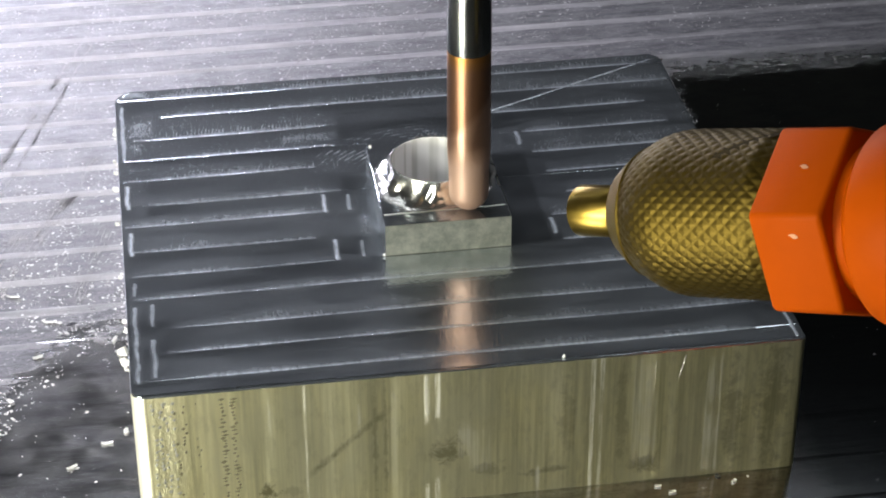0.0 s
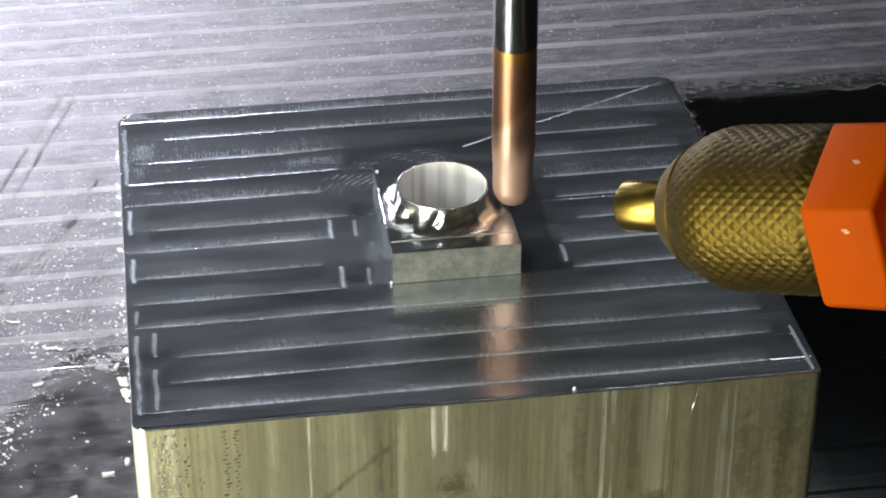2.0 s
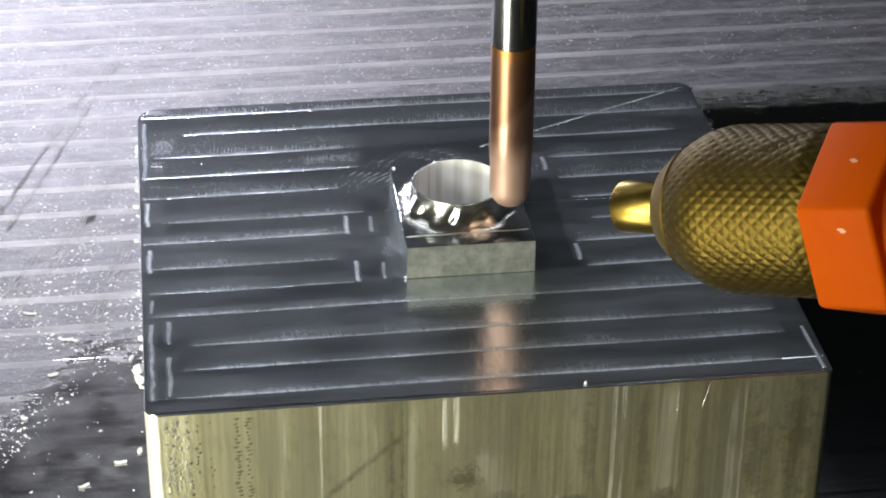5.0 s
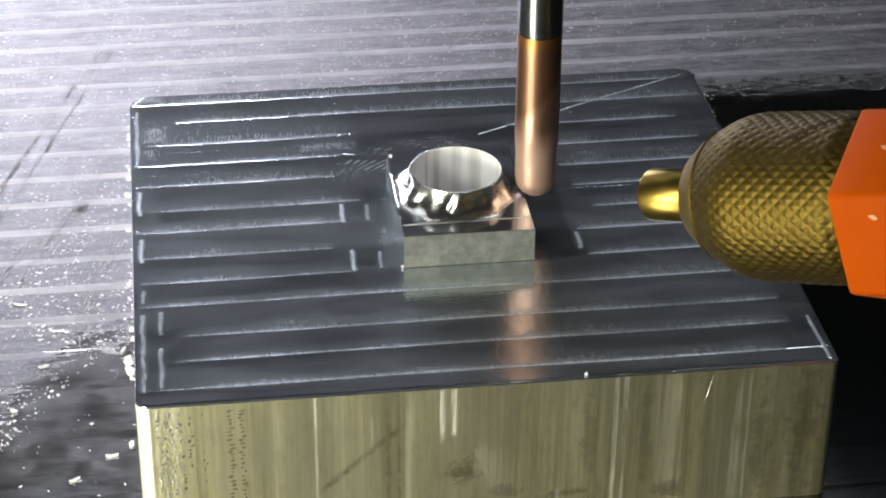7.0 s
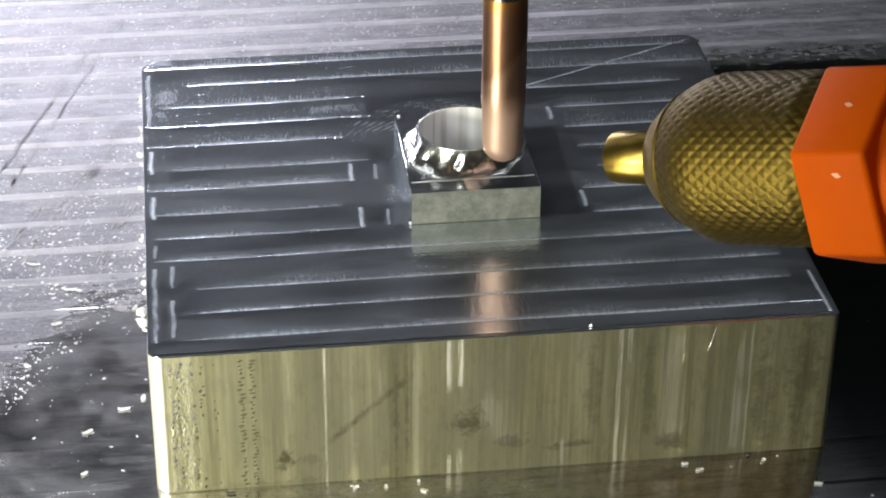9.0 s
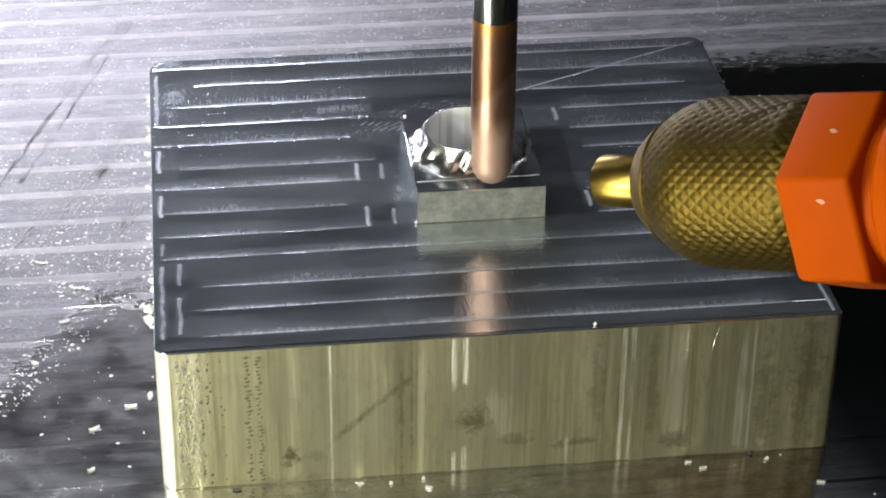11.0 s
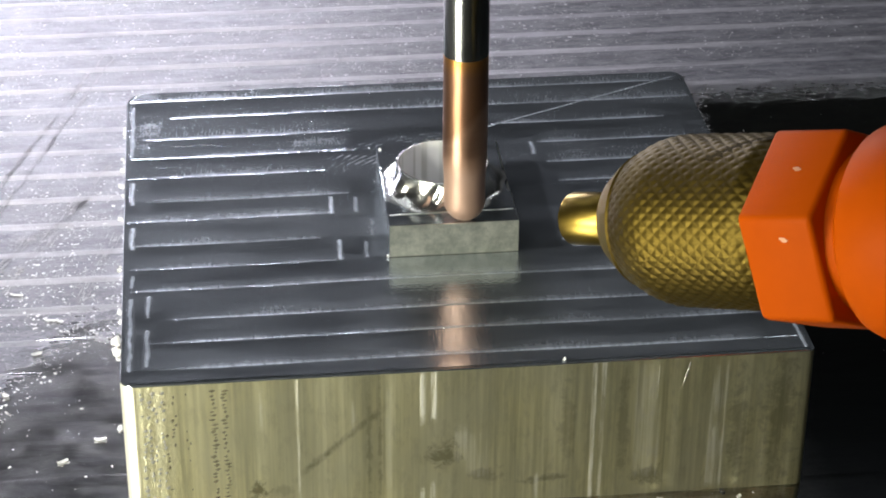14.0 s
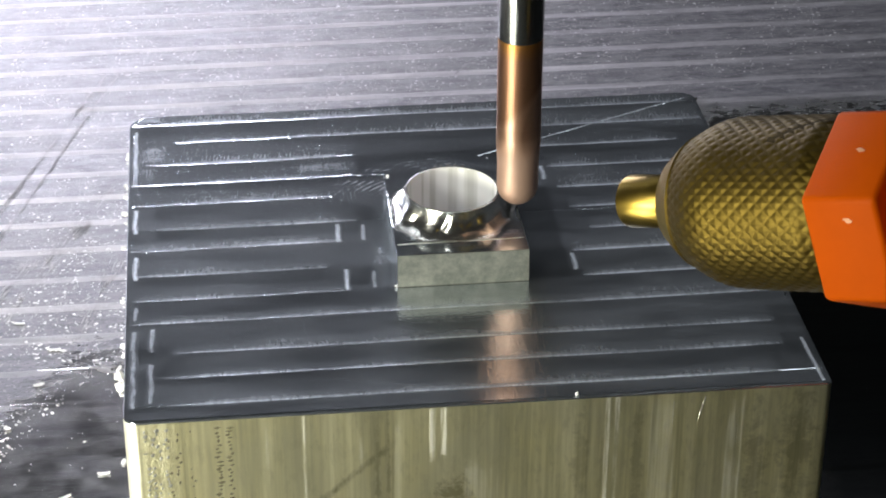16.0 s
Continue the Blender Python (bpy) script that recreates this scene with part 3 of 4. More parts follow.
    # cusps of the curved passes behind the pedestal and rough plunge marks beside it
    d = np.hypot(x - 47, y - 42)
    for r in (20.6, 22.0, 23.2):
        near = (y > 55) & (x < 58) & (x > 27)
        h += 0.016 * near * np.exp(-(((d - r) / 0.22) ** 2)) * (0.75 + 0.25 * np.sin(x * 2.1 + r))
    # strokes of the curved passes
    for i in range(12):
        r = 13.6 + 0.85 * i
        near = np.clip((y - 52.5) / 2, 0, 1) * np.clip((51 - x) / 4, 0, 1) * np.clip((x - 25) / 5, 0, 1) * np.clip((24.5 - d) / 2, 0, 1)
        stroke = 0.5 + 0.5 * np.sin(x * 1.9 + 2.3 * i) * np.sin(x * 0.53 + i)
        torn = np.maximum(torn, 0.34 * near * stroke * np.exp(-(((d - r) / 0.16) ** 2)))
    h += 0.05 * np.exp(-(((d - 12.6) / 0.5) ** 2)) * (x < 38)
    # the long scratch across the far passes
    t = ((x - 52) * 34.6 + (y - 64.3) * 15.6) / (34.6**2 + 15.6**2)
    off = ((x - 52) * 15.6 - (y - 64.3) * 34.6) / math.hypot(34.6, 15.6)
    h += 0.06 * (t > 0) * (t < 1) * np.exp(-((off / 0.16) ** 2))
    torn = np.maximum(torn, 0.7 * (t > 0) * (t < 1) * np.exp(-((off / 0.14) ** 2)))
    # short scratch at the near right corner
    t = ((x - SCRATCH[0]) * SCRATCH[2] + (y - SCRATCH[1]) * SCRATCH[3]) / (SCRATCH[2] ** 2 + SCRATCH[3] ** 2)
    off = ((x - SCRATCH[0]) * SCRATCH[3] - (y - SCRATCH[1]) * SCRATCH[2]) / math.hypot(SCRATCH[2], SCRATCH[3])
    on = (t > 0) * (t < 1) * np.exp(-((off / 0.17) ** 2))
    h += 0.06 * on
    torn = np.maximum(torn, 1.2 * on)
    h += 0.004 * np.sin(x * 5.1 + 2 * np.sin(y * 1.3)) * np.sin(y * 7.7)
    # rounded rim
    rim = x - left + inset
    # scuffed patches where the cutter entered beside the left edge
    for xa, xb, ya, yb, k in ((0, 5.6, 79.2, BD, 0.34), (1.2, 6.4, 66.6, 72.4, 0.22), (1.0, 4.6, 60.4, 65.6, 0.16), (0.8, 4.8, 42.0, 53.5, 0.10), (33.5, 36.4, 28.6, 40, 0.16), (24, 34, 61, 65, 0.20)):
        e = np.minimum(np.minimum(x - xa, xb - x) / 1.8, np.minimum(y - ya, yb - y) / 1.2)
        torn = np.maximum(torn, k * np.clip(e, 0, 1))
    h -= (0.05 + 0.02 * np.sin(y * 0.9 + x * 0.4) * np.sin(y * 2.3) * (y > 4) * (y < BD - 2)) * np.clip(1 - (rim - inset) / 0.5, 0, 1) ** 2
    # the pedestal's shadow, put in as a strip of less haze
    strip = np.clip(np.minimum((x - 54.9) / 0.5, (61.3 - x) / 0.8), 0, 1) * np.clip(np.minimum((y - 28.6) / 0.7, (54.5 - y) / 1.2), 0, 1)
    torn = np.where(strip > torn, -0.5 * strip, torn)
    z = BH + h
    verts = np.stack([x, y, z], -1).reshape(-1, 3) * MM
    idx = np.arange(nx * ny).reshape(ny, nx)
    faces = np.stack([idx[:-1, :-1], idx[:-1, 1:], idx[1:, 1:], idx[1:, :-1]], -1).reshape(-1, 4)
    return verts.tolist(), faces.tolist(), torn.ravel()


def stock_outline(inset=0.0, seg=8):
    pts = []
    corners = [(inset, inset, 180), (BW - inset, inset, 270), (BW - 1.7 - inset, BD - inset, 0), (inset, BD - inset, 90)]
    for (cx, cy, a0), radius in zip(corners, CORNERS):
        r = max(0.05, radius - inset)
        ox = cx + (r if cx < 40 else -r)
        oy = cy + (r if cy < 40 else -r)
        for k in range(seg + 1):
            a = radians(a0 + 90 * k / seg)
            pts.append((ox + r * math.cos(a), oy + r * math.sin(a)))
    return pts


def stock(rings, floor):
    verts, faces = [], []
    n = 0
    for inset, z in rings:
        pts = stock_outline(inset)
        n = len(pts)
        verts += [(px * MM, py * MM, z * MM) for px, py in pts]
    for j in range(len(rings) - 1):
        for k in range(n):
            k2 = (k + 1) % n
            faces.append((j * n + k, j * n + k2, (j + 1) * n + k2, (j + 1) * n + k))
    if floor:
        faces.append(tuple(range(n - 1, -1, -1)))
    return verts, faces


def ped_reach(a):
    """The distance from the ring's axis to the pedestal's side, at the angle a."""
    c, s = math.cos(a), math.sin(a)
    best = 1e9
    for d, lim in ((c, PX1 - RX), (-c, RX - PX0), (s, PY1 - RY), (-s, RY - PY0)):
        if d > 1e-6:
            best = min(best, lim / d)
    return best


def ped_angles():
    base = [2 * math.pi * k / 180 for k in range(180)]
    for px, py in ((PX0, PY0), (PX1, PY0), (PX1, PY1), (PX0, PY1)):
        base.append(math.atan2(py - RY, px - RX) % (2 * math.pi))
    return sorted(base)


# scoops (in) and cusps (out) round the ring's flank: angle, half width, depth in mm
SCOOPS = ((186, 9, -0.25), (203, 10, 0.30), (220, 8, -0.30), (238, 11, 0.30), (252, 5, -0.35), (261, 6, 0.40), (282, 14, -0.40), (318, 14, -0.25), (340, 10, 0.20), (20, 14, -0.3), (150, 12, -0.3))


def flare_foot(a):
    """Radius at which the ring's flare meets the pedestal's top."""
    deg = math.degrees(a) % 360
    r = 8.9 + 0.35 * math.sin(a * 5 + 0.7) + 0.25 * math.sin(a * 11)
    if 180 < deg < 262:
        r += 0.5 * abs(math.sin(radians(deg) * 5.5))
    return min(r, ped_reach(a) - 0.15)


def ring_and_pedestal(block):
    angles = ped_angles()
    n = len(angles)
    # ring: flare, rim
    steps = 26
    verts, faces = [], []
    for a in angles:
        foot, deg = flare_foot(a), math.degrees(a) % 360
        rim = 6.55 + 0.06 * math.sin(a * 7)
        for r, z in ((6.27, RZ + 0.02), (6.42, RZ + 0.05)):
            verts.append(((RX + r * math.cos(a)) * MM, (RY + r * math.sin(a)) * MM, z * MM))
        for j in range(steps + 1):
            t = j / steps
            # quarter-round hollow left by the ball cutter
            q = t * math.pi / 2
            r = rim + (foot - rim) * (1 - math.cos(q))
            z = RZ - (RZ - PZ - 0.02) * math.sin(q)
            # scoops and cusps of the stepped passes
            bulge = math.sin(t * math.pi)
            lump = 0.04 * math.sin(a * 13 + 3 * t) * bulge + 0.03 * math.sin(t * 17 + a * 4) * bulge
            for c, w, k in SCOOPS:
                e = ((deg - c + 180) % 360 - 180 + 14 * (t - 0.5)) / w
                lump += k * math.exp(-e * e) * bulge
            lump += (0.16 if 180 < deg < 300 else 0.05) * noise.noise((math.cos(a) * 7, math.sin(a) * 7, t * 4.0)) * bulge
            lump += 0.04 * noise.noise((math.cos(a) * 19, math.sin(a) * 19, t * 9.0)) * bulge
            r = min(r + lump, max(rim, ped_reach(a) - 0.12))
            verts.append(((RX + r * math.cos(a)) * MM, (RY + r * math.sin(a)) * MM, z * MM))
    m = steps + 3
    for k in range(n):
        k2 = (k + 1) % n
        for j in range(steps + 2):
            faces.append((k * m + j, k * m + j + 1, k2 * m + j + 1, k2 * m + j))
    ring = mesh_ob("ring", verts, faces, M_RING, block, "bright ring with freshly cut hollow flanks", sharp=60)
    # bore: rim top, wall, floor
    verts, faces = [], []
    prof = [(6.27, RZ + 0.02), (RI, RZ - 0.05), (RI, 26.0), (RI, 22.4), (5.9, 22.25), (0.02, 22.25)]
    for a in angles:
        for r, z in prof:
            rr = r + (0.06 * math.sin(a * 7) if r > 6.5 else 0)
            verts.append(((RX + rr * math.cos(a)) * MM, (RY + rr * math.sin(a)) * MM, z * MM))
    m = len(prof)
    for k in range(n):
        k2 = (k + 1) % n
        for j in range(m - 1):
            faces.append((k * m + j, k2 * m + j, k2 * m + j + 1, k * m + j + 1))
    mesh_ob("bore", verts, faces, M_BORE, ring, "smooth bored wall of the ring", sharp=40)
    # pedestal: top land, bevel, sides
    verts, faces = [], []
    for a in angles:
        foot, reach = flare_foot(a), ped_reach(a)
        c, s = math.cos(a), math.sin(a)
        scoop = 0.0
        if -0.35 < a - 2 * math.pi * (a > math.pi) < 0.9:
            scoop = 0.45
        for r, z in ((foot - 0.25, PZ), ((foot + reach) / 2, PZ), (reach - 0.10 - scoop, PZ), (reach, PZ - 0.08 - scoop), (reach, 24.4), (reach, 21.6)):
            verts.append(((RX + r * c) * MM, (RY + r * s) * MM, z * MM))
    m = 6
    top, side, polished = [], [], []
    for k in range(n):
        k2 = (k + 1) % n
        mid = (angles[k] + (angles[k2] if k2 else 2 * math.pi)) / 2
        # the left face takes the land's darker finish, to stand for dimmer light
        west = abs(ped_reach(mid) * math.cos(mid) - (PX0 - RX)) < 0.01
        for j in range(m - 1):
            (top if j < 2 else polished if west else side).append((k * m + j, k * m + j + 1, k2 * m + j + 1, k2 * m + j))
    # the fine step that the last pass left along the front of the land
    sv, sf, sn = [], [], 60
    for i in range(sn + 1):
        x = PX0 + 0.25 + (PX1 - PX0 - 0.6) * i / sn
        y = 31.35 + 0.05 * math.sin(x * 1.3) + 0.012 * (x - PX0)
        k = 0.030 + 0.014 * noise.noise((x * 0.7, 2.0, 1.0))
        for dy, dz in ((-0.16, -0.004), (-0.03, k), (0.05, k), (0.22, -0.004)):
            sv.append((x * MM, (y + dy) * MM, (PZ + dz) * MM))
    for i in range(sn):
        for j in range(3):
            b = i * 4 + j
            sf.append((b, b + 4, b + 5, b + 1))
    mesh_ob("step", sv, sf, M_PED, block, "fine bright step along the land")
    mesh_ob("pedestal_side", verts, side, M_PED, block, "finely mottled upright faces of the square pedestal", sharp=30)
    mesh_ob("pedestal_side", verts, polished, M_LAND, block, "smooth glossy upright face of the square pedestal, darker to stand for dimmer light", sharp=30)
    mesh_ob("pedestal_top", verts, top, M_LAND, block, "mirror-bright flat land round the ring", sharp=30)


def front_marks(block):
    """Burnished streaks, chatter dents and smears on the near face."""
    def strip(x0, x1, za, zb, name, mat, proud=0.03, wob=0.1, lean=0.0, seed=0):
        verts, faces, n = [], [], 24
        for i in range(n + 1):
            t = i / n
            z = za + (zb - za) * t
            e = wob * noise.noise((seed, z * 0.5, 0.3)) + lean * t
            w = 0.7 + 0.5 * noise.noise((seed + 5, z * 0.9, 2.3))
            xc, hw = (x0 + x1) / 2 + e, (x1 - x0) / 2 * w
            for dx, dy in ((-hw, 0.01), (-hw * 0.4, -proud), (hw * 0.4, -proud), (hw, 0.01)):
                verts.append(((xc + dx) * MM, dy * MM, z * MM))
        for i in range(n):
            for j in range(3):
                a = i * 4 + j
                faces.append((a, a + 1, a + 5, a + 4))
        mesh_ob(name, verts, faces, mat, block)

    for k, (x0, x1, za, zb, lean) in enumerate([
(72.55, 72.8, 17.2, 21.0, 0.8), (69.3, 69.42, 15.5, 20.5, 0.1)]):
        strip(x0, x1, za, zb, "burnished_streak", M_STREAK, seed=k * 3.7, lean=lean)
    rng = random.Random(11)
    # chatter: rows of small raised tears near the corner
    for cols, size, step, mat, share in (((2.7, 3.4, 4.2, 5.1), (0.34, 0.34), 0.66, M_STREAK, 0.6), ((5.6, 6.6), (0.26, 0.32), 0.70, M_DENT, 0.35),
                                         ((8.3,), (0.15, 0.28), 0.7, M_DENT, 0.35), ((11.6, 13.1), (0.46, 0.30), 0.62, M_DENT, 0.92)):
        verts, faces = [], []
        for cx in cols:
            z = 0.8
            while z < 20.6:
                if rng.random() < share:
                    x, w, hh = cx + rng.uniform(-0.24, 0.24), size[0] * rng.uniform(0.6, 1.5), size[1] * rng.uniform(0.6, 1.4)
                    b = len(verts)
                    tip = rng.uniform(0.02, 0.05)
                    verts += [((x - w) * MM, 0.00001, z * MM), (x * MM, 0.00001, (z - hh) * MM), ((x + w) * MM, 0.00001, (z + hh * 0.4) * MM), ((x + 0.2 * w) * MM, 0.00001, (z + hh) * MM), ((x + rng.uniform(-0.3, 0.3) * w) * MM, -tip * MM, (z + 0.1 * hh) * MM)]
                    faces += [(b, b + 1, b + 4), (b + 1, b + 2, b + 4), (b + 2, b + 3, b + 4), (b + 3, b, b + 4)]
                z += step * rng.uniform(0.7, 1.3)
        tagged(mesh_ob("chatter_texture", verts, faces, mat, block, smooth=False), kind="stuff")


def aluminium_block():
    block = new("aluminium_block")
    tagged(block, "milled aluminium block with a ring on a square pedestal", "metal block")
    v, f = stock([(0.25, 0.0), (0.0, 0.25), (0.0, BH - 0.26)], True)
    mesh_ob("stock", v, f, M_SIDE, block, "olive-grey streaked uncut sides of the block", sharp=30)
    v, f = stock([(0.0, BH - 0.26), (0.13, BH - 0.10), (0.70, BH - 0.075)], False)
    mesh_ob("rim", v, f, M_TOP, block, "softly broken milled edge round the top", sharp=20)
    v, f, torn = milled_top()
    top = mesh_ob("milled_top", v, f, M_TOP, block, "dark glossy top with parallel cutter lines", sharp=80)
    # how torn the metal is along the lip of each pass
    top.data.attributes.new("torn", "FLOAT", "POINT").data.foreach_set("value", torn.astype(np.float32))
    ring_and_pedestal(block)
    front_marks(block)
    return block


block = aluminium_block()


def burrs(parent):
    """Torn burrs along the block's edges and on the ring's far rim."""
    rng = random.Random(21)

    def crumb(x, y, z, s, mat=None):
        bm = bmesh.new()
        bmesh.ops.create_icosphere(bm, subdivisions=1, radius=1)
        for v in bm.verts:
            v.co = Vector((x, y, z)) * MM + Vector((v.co.x * rng.uniform(0.5, 1.4), v.co.y * rng.uniform(0.5, 1.4), v.co.z * rng.uniform(0.5, 1.3))) * s * MM
        part("burr", bm, mat or M_CHIP, parent, smooth=False)

    for y in (8, 10.5, 11.5, 17, 20, 30, 39, 43, 51, 54, 58, 61, 63, 68, 70, 71.5):
        crumb(-0.15 + rng.uniform(-0.4, 0.2), y + rng.uniform(-0.6, 0.6), 21.3 - rng.uniform(0, 0.8), rng.uniform(0.22, 0.55))
    for y in (12.0, 9.4):
        crumb(-0.5, y, 20.9, 0.8)
    for y in (70, 66, 63, 59, 74, 80):
        crumb(right_edge(y) + 0.1, y, 21.5, rng.uniform(0.18, 0.32), M_CHIPD)
    for a in (80, 88, 97, 70, 104):
        r = 6.7
        crumb(RX + r * math.cos(radians(a)), RY + r * math.sin(radians(a)), RZ + 0.05, rng.uniform(0.18, 0.30), M_CHIPD)
    for k in range(20):
        y = rng.uniform(6, 76)
        crumb(-0.05 + rng.uniform(-0.45, 0.25), y, 21.2 - rng.uniform(0, 1.0), 0.10 + 0.22 * rng.random() ** 2)
    crumb(36.6, 28.3, 22.2, 0.28)
    crumb(57.0, 0.6, 22.1, 0.3)
    crumb(37.3, 50.4, 26.9, 0.3)


burrs(block)

# ---- chips lying on the table ----


def chip_mesh(rng, length, width, curl):
    """A curled sliver of metal, with thickness, lying flat."""
    verts, faces, n = [], [], 7
    for i in range(n + 1):
        t = i / n - 0.5
        x, z = length * t, curl * (4 * t * t) + 0.08
        w = width * (1 - 1.6 * t * t) * rng.uniform(0.8, 1.2)
        y0 = 0.25 * width * math.sin(t * 5)
        verts += [(x, y0 - w, z), (x, y0 + w, z + 0.1 * width), (x, y0 + w, z - 0.08), (x, y0 - w, z - 0.08)]
    for i in range(n):
        for j in range(4):
            a, b = i * 4 + j, i * 4 + (j + 1) % 4
            faces.append((a, b, b + 4, a + 4))
    faces += [(3, 2, 1, 0), (n * 4, n * 4 + 1, n * 4 + 2, n * 4 + 3)]
    return [(x * MM, y * MM, z * MM) for x, y, z in verts], faces


def large_chips():
    rng = random.Random(8)
    made = []
    # x, y, turn, length, dark
    for x, y, turn, length, dark in [(-17.8, 58.7, 160, 2.2, 0), (-12.2, 51.0, 170, 2.1, 0), (-2.6, 45.0, 60, 1.4, 0), (-2.0, 41.0, 100, 1.5, 0),
                                     (-9.6, 5.5, 20, 1.0, 0), (-4.3, 19.6, 175, 1.7, 0), (-9.3, 14.8, 20, 1.6, 0), (9.6, -0.9, 160, 1.2, 1),
                                     (26.0, -1.6, 30, 0.9, 0), (30.0, -1.8, 80, 0.8, 0), (34.4, 1.2 - 2.4, 70, 0.7, 0), (34.9, -3.2, 130, 1.0, 0), (70.3, -1.4, 150, 0.9, 0), (72.0, -2.9, 170, 1.0, 0),
                                     (79.0, -0.4, 100, 0.9, 1), (80.9, -1.9, 30, 0.8, 0), (87.0, -7.6, 150, 1.1, 0), (-1.6, 22.0, 70, 1.2, 0), (-17.9, 31.6, 120, 1.1, 0), (-14.0, 42.0, 10, 1.6, 0)]:
        v, f = chip_mesh(rng, length, 0.26 * rng.uniform(0.8, 1.4), rng.uniform(0.04, 0.16))
        ob = mesh_ob("metal_chip", v, f, M_CHIPD if dark else M_CHIP, sharp=50)
        ob.matrix_world = pose(x * MM, y * MM, 0.0001, 0, 0, turn)
        made.append(tagged(ob, "dark curled metal sliver on the table" if dark else "bright curled aluminium sliver on the table", "metal chip", "chips on the table"))
    return made


def fine_chips():
    """Countless crumbs and slivers, thickest behind and beside the block."""
    rng = random.Random(3)
    verts, faces = [], []
    count = 0
    while count < 8600:
        x, y = rng.uniform(-34, 150), rng.uniform(-14, 182)
        if count >= 8000:
            # thicker beside the block's left side
            x, y = rng.uniform(-34, -0.6), rng.uniform(0, 92)
        if -0.6 < x < 90.8 and -0.4 < y < 82.6:
            continue
        wet = y < min(60, 54 + 1.64 * x) or (x > 92 and y < 130)
        if y < 0 or wet:
            keep = 0.045
        else:
            keep = 1.0
        if noise.noise((x * 0.06, y * 0.06, 5)) < -0.15 or rng.random() > keep:
            continue
        s = 0.05 + 0.22 * rng.random() ** 4 + (rng.uniform(0.06, 0.24) if rng.random() < (0.05 if x < 0 else 0.015) else 0)
        if x < 0 and y < 80 and not wet:
            s += 0.09 * rng.random()
        a = rng.uniform(0, math.pi)
        ca, sa, long = math.cos(a) * s, math.sin(a) * s, rng.uniform(0.3, 0.9)
        b = len(verts)
        for px, py, pz in ((-1, -long, 0), (1, -long, rng.uniform(0, 0.12)), (1, long, 0), (-1, long, rng.uniform(0, 0.16)), (rng.uniform(-0.4, 0.4), 0, rng.uniform(0.06, 0.24))):
            verts.append(((x + px * ca - py * sa) * MM, (y + px * sa + py * ca) * MM, (0.02 + pz * s) * MM))
        faces += [(b, b + 1, b + 4), (b + 1, b + 2, b + 4), (b + 2, b + 3, b + 4), (b + 3, b, b + 4), (b + 3, b + 2, b + 1, b)]
        count += 1
    ob = mesh_ob("chip_dust", verts, faces, M_CHIP, smooth=False)
    return tagged(ob, "fine bright aluminium crumbs strewn over the table", "metal chips", kind="stuff")


def rub_lines():
    """Dark slanting rub marks on the table beyond the block, each of many short strokes."""
    rng = random.Random(17)
    for (xa, ya), (xb, yb), w, count in (((-26, 82), (-6.2, 141), 0.5, 90), ((-22, 84), (-4.0, 141), 0.5, 80), ((-10, 82), (-4, 100), 0.9, 26), ((29.0, 121), (38, 137), 0.4, 22), ((51, 126), (60, 140), 0.4, 14), ((-34, 100), (-26, 120), 0.4, 16), ((-20, 60), (-9, 88), 1.6, 60), ((-27, 52), (-17, 76), 1.2, 44), ((-8, 56), (-3, 76), 1.4, 40)):
        verts, faces = [], []
        dx, dy = xb - xa, yb - ya
        ll = math.hypot(dx, dy)
        ux, uy = dx / ll, dy / ll
        for k in range(count):
            t, off = rng.random(), rng.gauss(0, w * 0.45)
            x, y = xa + dx * t + off * uy, ya + dy * t - off * ux
            half, thick, b = rng.uniform(0.4, 2.2), rng.uniform(0.04, 0.14), len(verts)
            for a, c in ((-half, 0), (0, -thick), (half, 0), (0, thick)):
                verts.append(((x + a * ux + c * uy) * MM, (y + a * uy - c * ux) * MM, 0.00012))
            faces.append((b, b + 1, b + 2, b + 3))
        tagged(mesh_ob("rub_mark", verts, faces, M_DARK, table, "dark slanting rub mark"), kind="stuff")


rub_lines()
chips = large_chips()
dust = fine_chips()

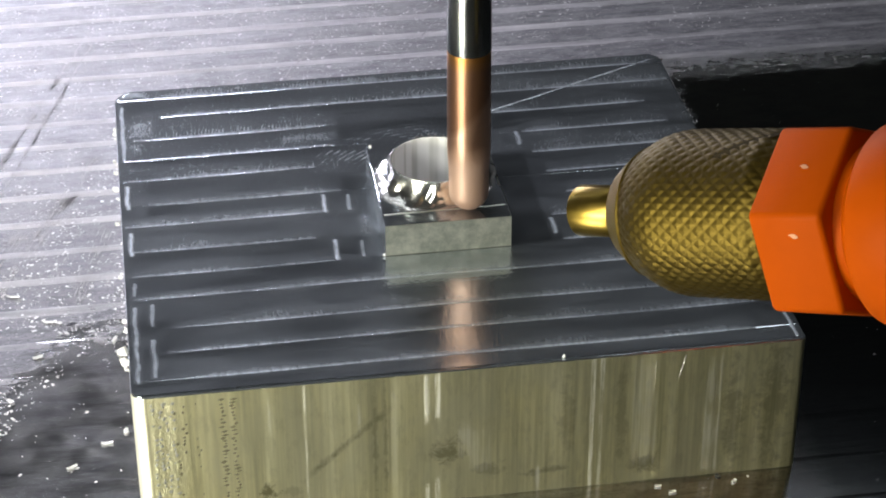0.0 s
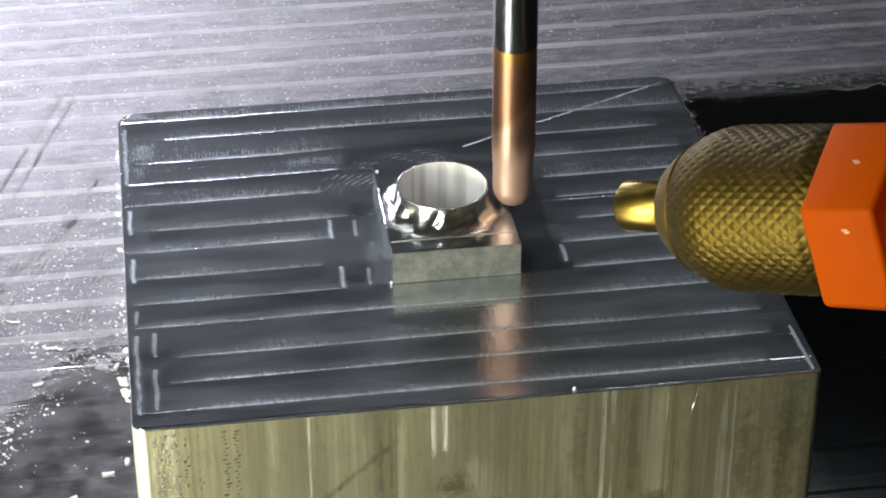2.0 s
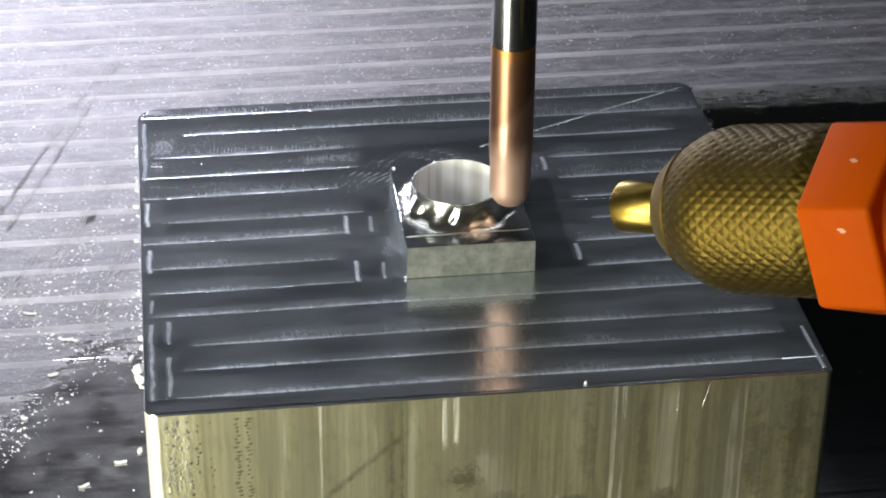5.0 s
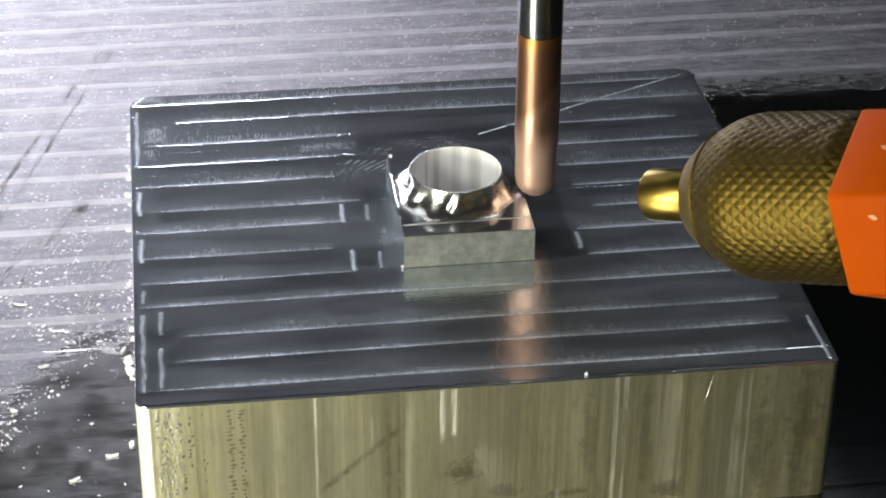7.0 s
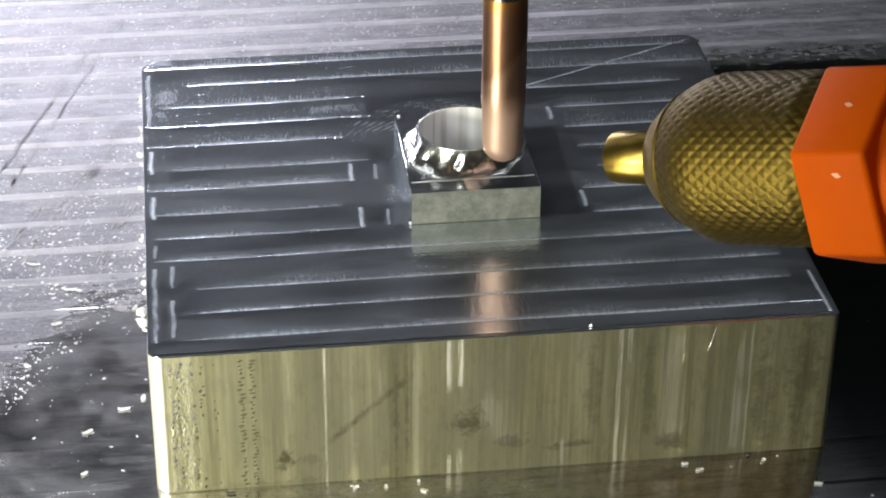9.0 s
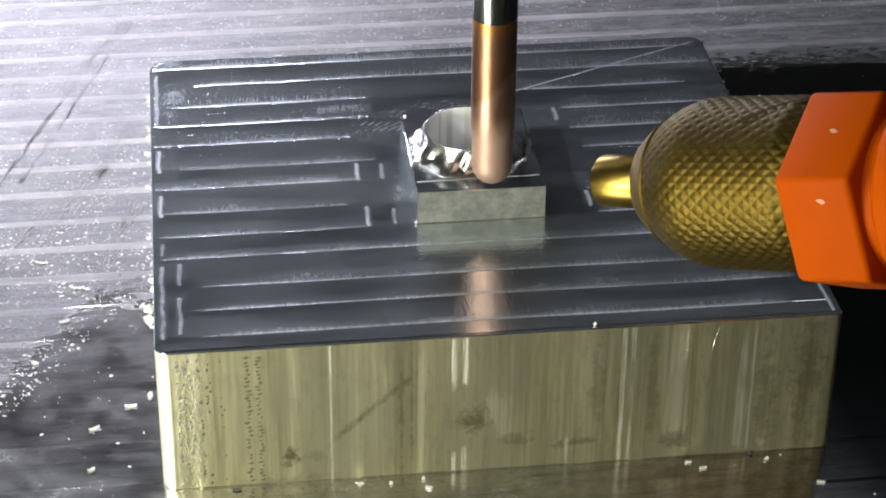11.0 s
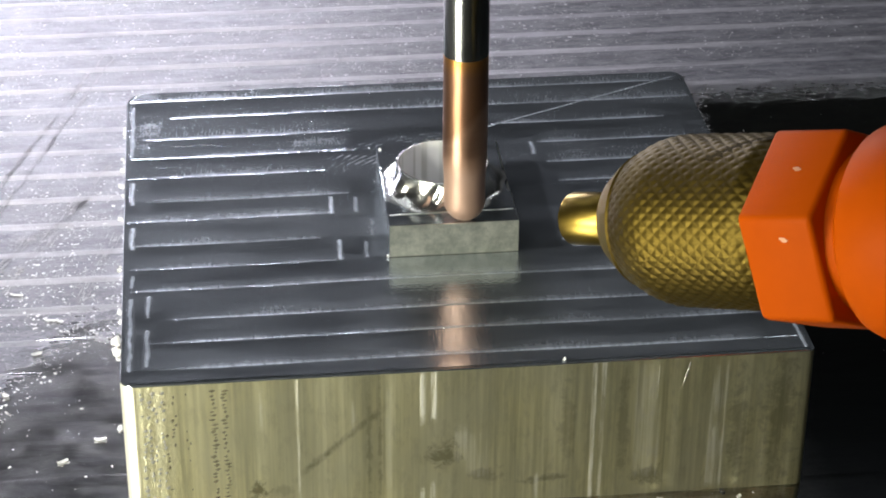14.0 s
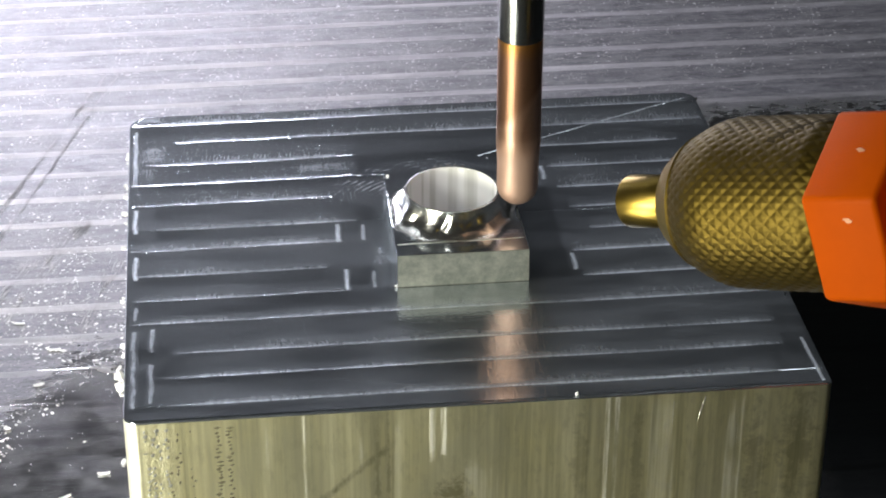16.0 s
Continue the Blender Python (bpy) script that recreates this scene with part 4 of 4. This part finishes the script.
# ---- the ball-nose cutter; its origin is the tip ----


def end_mill():
    mill = new("ball_nose_end_mill")
    tagged(mill, "bronze-coated ball-nose end mill with a grey carbide shank, cutting the ring", "cutting tool")
    R0, R1 = 2.84, 3.03
    rows = []
    for k in range(13):
        a = radians(90 * k / 12)
        rows.append((max(0.02, R0 * math.sin(a)), R0 - R0 * math.cos(a)))
    z = R0
    while z < 25.3:
        z += 0.35
        rows.append((R0 + (R1 - R0) * max(0, min(1, (z - 6.5) / 3.0)), min(z, 25.3)))
    seg = 96
    verts, faces = [], []
    for r, zz in rows:
        for k in range(seg):
            a = 2 * math.pi * k / seg
            rr = r
            for a0 in (-0.95, -0.95 + math.pi):
                # run-out of a flute: a shallow leaf-shaped hollow
                da = (a - a0 - 0.06 * (zz - 12) + math.pi) % (2 * math.pi) - math.pi
                e = (da / 0.62) ** 2 + ((zz - 12.6) / 4.2) ** 2
                if e < 1:
                    rr -= 0.10 * (1 - e) ** 0.7
            verts.append((rr * math.cos(a) * MM, rr * math.sin(a) * MM, zz * MM))
    for j in range(len(rows) - 1):
        for k in range(seg):
            k2 = (k + 1) % seg
            faces.append((j * seg + k, j * seg + k2, (j + 1) * seg + k2, (j + 1) * seg + k))
    faces.append(tuple(range(seg - 1, -1, -1)))
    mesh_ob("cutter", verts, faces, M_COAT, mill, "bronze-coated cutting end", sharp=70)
    v, f = lathe([(3.03 * MM, 25.3 * MM), (3.06 * MM, 25.45 * MM), (3.06 * MM, 119.7 * MM), (2.8 * MM, 120 * MM)], 96)
    mesh_ob("shank", v, f, M_SHANK, mill, "grey ground carbide shank")
    return mill


mill = end_mill()

# ---- the coolant nozzle; origin at the cutter's tip, the jet aims close to it ----
JET = Vector((0.6605, -0.6720, 0.3347)).normalized()
COLLAR = Vector((17.38, -29.30, 15.73)) * MM
NUT_AXIS = Vector((0.657, -0.672, 0.342))
NUT_CENTRE = Vector((33.81, -46.35, 23.23)) * MM
NUT_CORNER = Vector((-0.742, -0.494, 0.454))


def nozzle():
    noz = new("coolant_nozzle")
    tagged(noz, "knurled brass coolant nozzle in an orange plastic hose fitting", "coolant nozzle")
    basis_jet = JET.to_track_quat("Z", "Y").to_matrix()

    def turn(v):
        """From the nozzle's own length and radius to the spindle's space; it tapers a little towards the hose."""
        k = v[2] / MM - 26.0
        wide = 0.940 - 0.0008 * k
        return COLLAR + basis_jet @ Vector((v[0] * wide, v[1] * wide, k * (0.97 if k < 0 else 1.05) * MM))


    # the fitting sits a little askew on the brass body
    nut_axis = NUT_AXIS.normalized()
    corner = (NUT_CORNER - nut_axis * NUT_CORNER.dot(nut_axis)).normalized()
    basis = Matrix((corner, nut_axis.cross(corner), nut_axis)).transposed().to_4x4()
    nut_turn = Matrix.Translation(NUT_CENTRE) @ Matrix.Scale(0.920, 4) @ basis

    def add(name, verts, faces, mat, label, sharp=35, place=None):
        ob = mesh_ob(name, [place @ Vector(v) if place else turn(v) for v in verts], faces, mat, noz, label, sharp=sharp)
        return ob

    def prof(rows):
        return [(r * MM, z * MM) for r, z in rows]

    # open tube tip with rounded lip
    rows = prof([(1.5, 22), (1.5, 16.9), (1.7, 16.6), (2.8, 16.35), (3.3, 16.42), (3.52, 16.62), (3.58, 16.9), (3.58, 23.0), (3.44, 23.2), (3.44, 23.5), (3.64, 23.8), (3.64, 24.9), (1.5, 24.9)])
    v, f = lathe(rows, 72, True)
    add("tip", v, f, M_BRASS, "polished brass tube tip")
    # smooth collar and shoulder
    v, f = lathe(prof([(3.0, 24.5), (5.4, 24.7), (6.3, 25.2), (7.45, 26.6), (8.3, 27.6), (8.9, 28.4), (8.7, 28.7), (3.0, 28.7)]), 96, True)
    add("collar", v, f, M_COLLAR, "plain turned brass collar")
    # knurled body: crossed helical grooves
    seg, rows_n = 480, 170
    verts, faces = [], []
    for j in range(rows_n + 1):
        k = 26.6 + 25.0 * j / rows_n
        s = min(1.0, max(0.0, (k - 26.6) / 8.6))
        r0 = 7.1 + 4.15 * math.sin(s * math.pi / 2) ** 0.9 + 0.012 * max(0, k - 33) - 1.0 * min(1.0, max(0.0, (k - 47.6) / 3.0))
        fade = min(1, (k - 26.6) / 0.8)
        for i in range(seg):
            a = 2 * math.pi * i / seg
            p1, p2 = a * 40 + k * 3.4, a * 40 - k * 3.4
            # pyramids left between two families of V grooves
            h = min(abs((p1 / math.pi) % 2 - 1), abs((p2 / math.pi) % 2 - 1))
            r = r0 + 0.16 * fade * (min(h, 0.72) - 0.4)
            verts.append((r * math.cos(a) * MM, r * math.sin(a) * MM, k * MM))
    for j in range(rows_n):
        for i in range(seg):
            i2 = (i + 1) % seg
            faces.append((j * seg + i, j * seg + i2, (j + 1) * seg + i2, (j + 1) * seg + i))
    faces.append(tuple(range(seg - 1, -1, -1)))
    add("knurled_body", verts, faces, M_KNURL, "diamond-knurled brass body", 80)
    # hexagonal nut, chamfered
    bm = bmesh.new()
    bmesh.ops.create_cone(bm, cap_ends=True, segments=6, radius1=13.75 * MM, radius2=13.75 * MM, depth=10.8 * MM, matrix=nut_turn @ Matrix.Translation((0, 0, 5.4 * MM)) @ Matrix.Rotation(radians(HEX_TURN), 4, "Z"))
    bmesh.ops.bevel(bm, geom=list(bm.edges), offset=0.7 * MM, segments=3, affect="EDGES", profile=0.5)
    part("hex_nut", bm, M_ORANGE, noz, "bright orange plastic hexagonal nut", sharp=40)
    # neck and ball segments of the hose
    v, f = lathe(prof([(6, 10), (10.6, 10.2), (10.4, 12.0), (11.4, 13.0), (13.0, 14.0), (13.8, 16), (14.0, 20), (13.6, 25), (12.0, 28.5), (9.0, 31), (6, 31)]), 72, True)
    add("hose_socket", v, f, M_ORANGE, "orange plastic ball socket of the hose", place=nut_turn)
    v, f = lathe(prof([(5, 29), (8.6, 30.5), (9.0, 34), (10.4, 36), (12.4, 38), (13.2, 42), (13.0, 48), (11.2, 52), (8, 54), (5, 54)]), 72, True)
    add("hose_socket", v, f, M_ORANGE, "orange plastic ball socket of the hose", place=nut_turn)
    # dark patch for the shade in the body's milled slot; pale nicks on the nut
    def flake(name, mat, frame_m, a, k, r, half_k, half_a, label, twist=0.0):
        verts, faces, m = [], [], 10
        for j in range(m + 1):
            t = 2 * j / m - 1
            w = half_a * math.sqrt(max(0.02, 1 - t * t))
            for q in (-1, 0, 1):
                aa = a + q * w - twist * t
                rr = r + (0.10 if q == 0 else 0.02)
                v = Vector((rr * math.cos(aa) * MM, rr * math.sin(aa) * MM, (k + half_k * t + 0.3 * half_k * q) * MM))
                verts.append(frame_m @ v if frame_m else turn(v))
        for j in range(m):
            for q in range(2):
                b = j * 3 + q
                faces.append((b, b + 1, b + 4, b + 3))
        mesh_ob(name, verts, faces, mat, noz, label)

    flake("slot", M_SLOT, None, math.radians(SLOT_ANGLE), 45.2, 11.32, 2.9, 0.062, "dark slot in the brass body", 0.26)
    for a, k in NICKS:
        flake("nick", M_NICK, nut_turn, radians(a), k, 11.95 / math.cos(radians(30 - abs(a))), 0.55, 0.030, "pale scratch in the plastic")
    return noz


HEX_TURN = 30
NICKS = ((11, 6.4), (-33, 6.0))
M_NICK = plain("scuffed_plastic", (0.46, 0.21, 0.11), 0.6, 0.0, 900, 0.3)
SLOT_ANGLE = 100
nozzle_ob = nozzle()


# ---- everything that moves ----
def motions():
    spindle = [(t, pose(x * MM, SPINDLE_Y * MM, z * MM)) for t, x, z, _ in PASS_ROWS]
    walk(mill, spindle)
    walk(nozzle_ob, spindle)
    for thing in [table, block, dust] + chips:
        m0 = thing.matrix_basis.copy()
        walk(thing, [(t, Matrix.Translation((0, y * MM, 0)) @ m0) for t, _, _, y in PASS_ROWS])


motions()
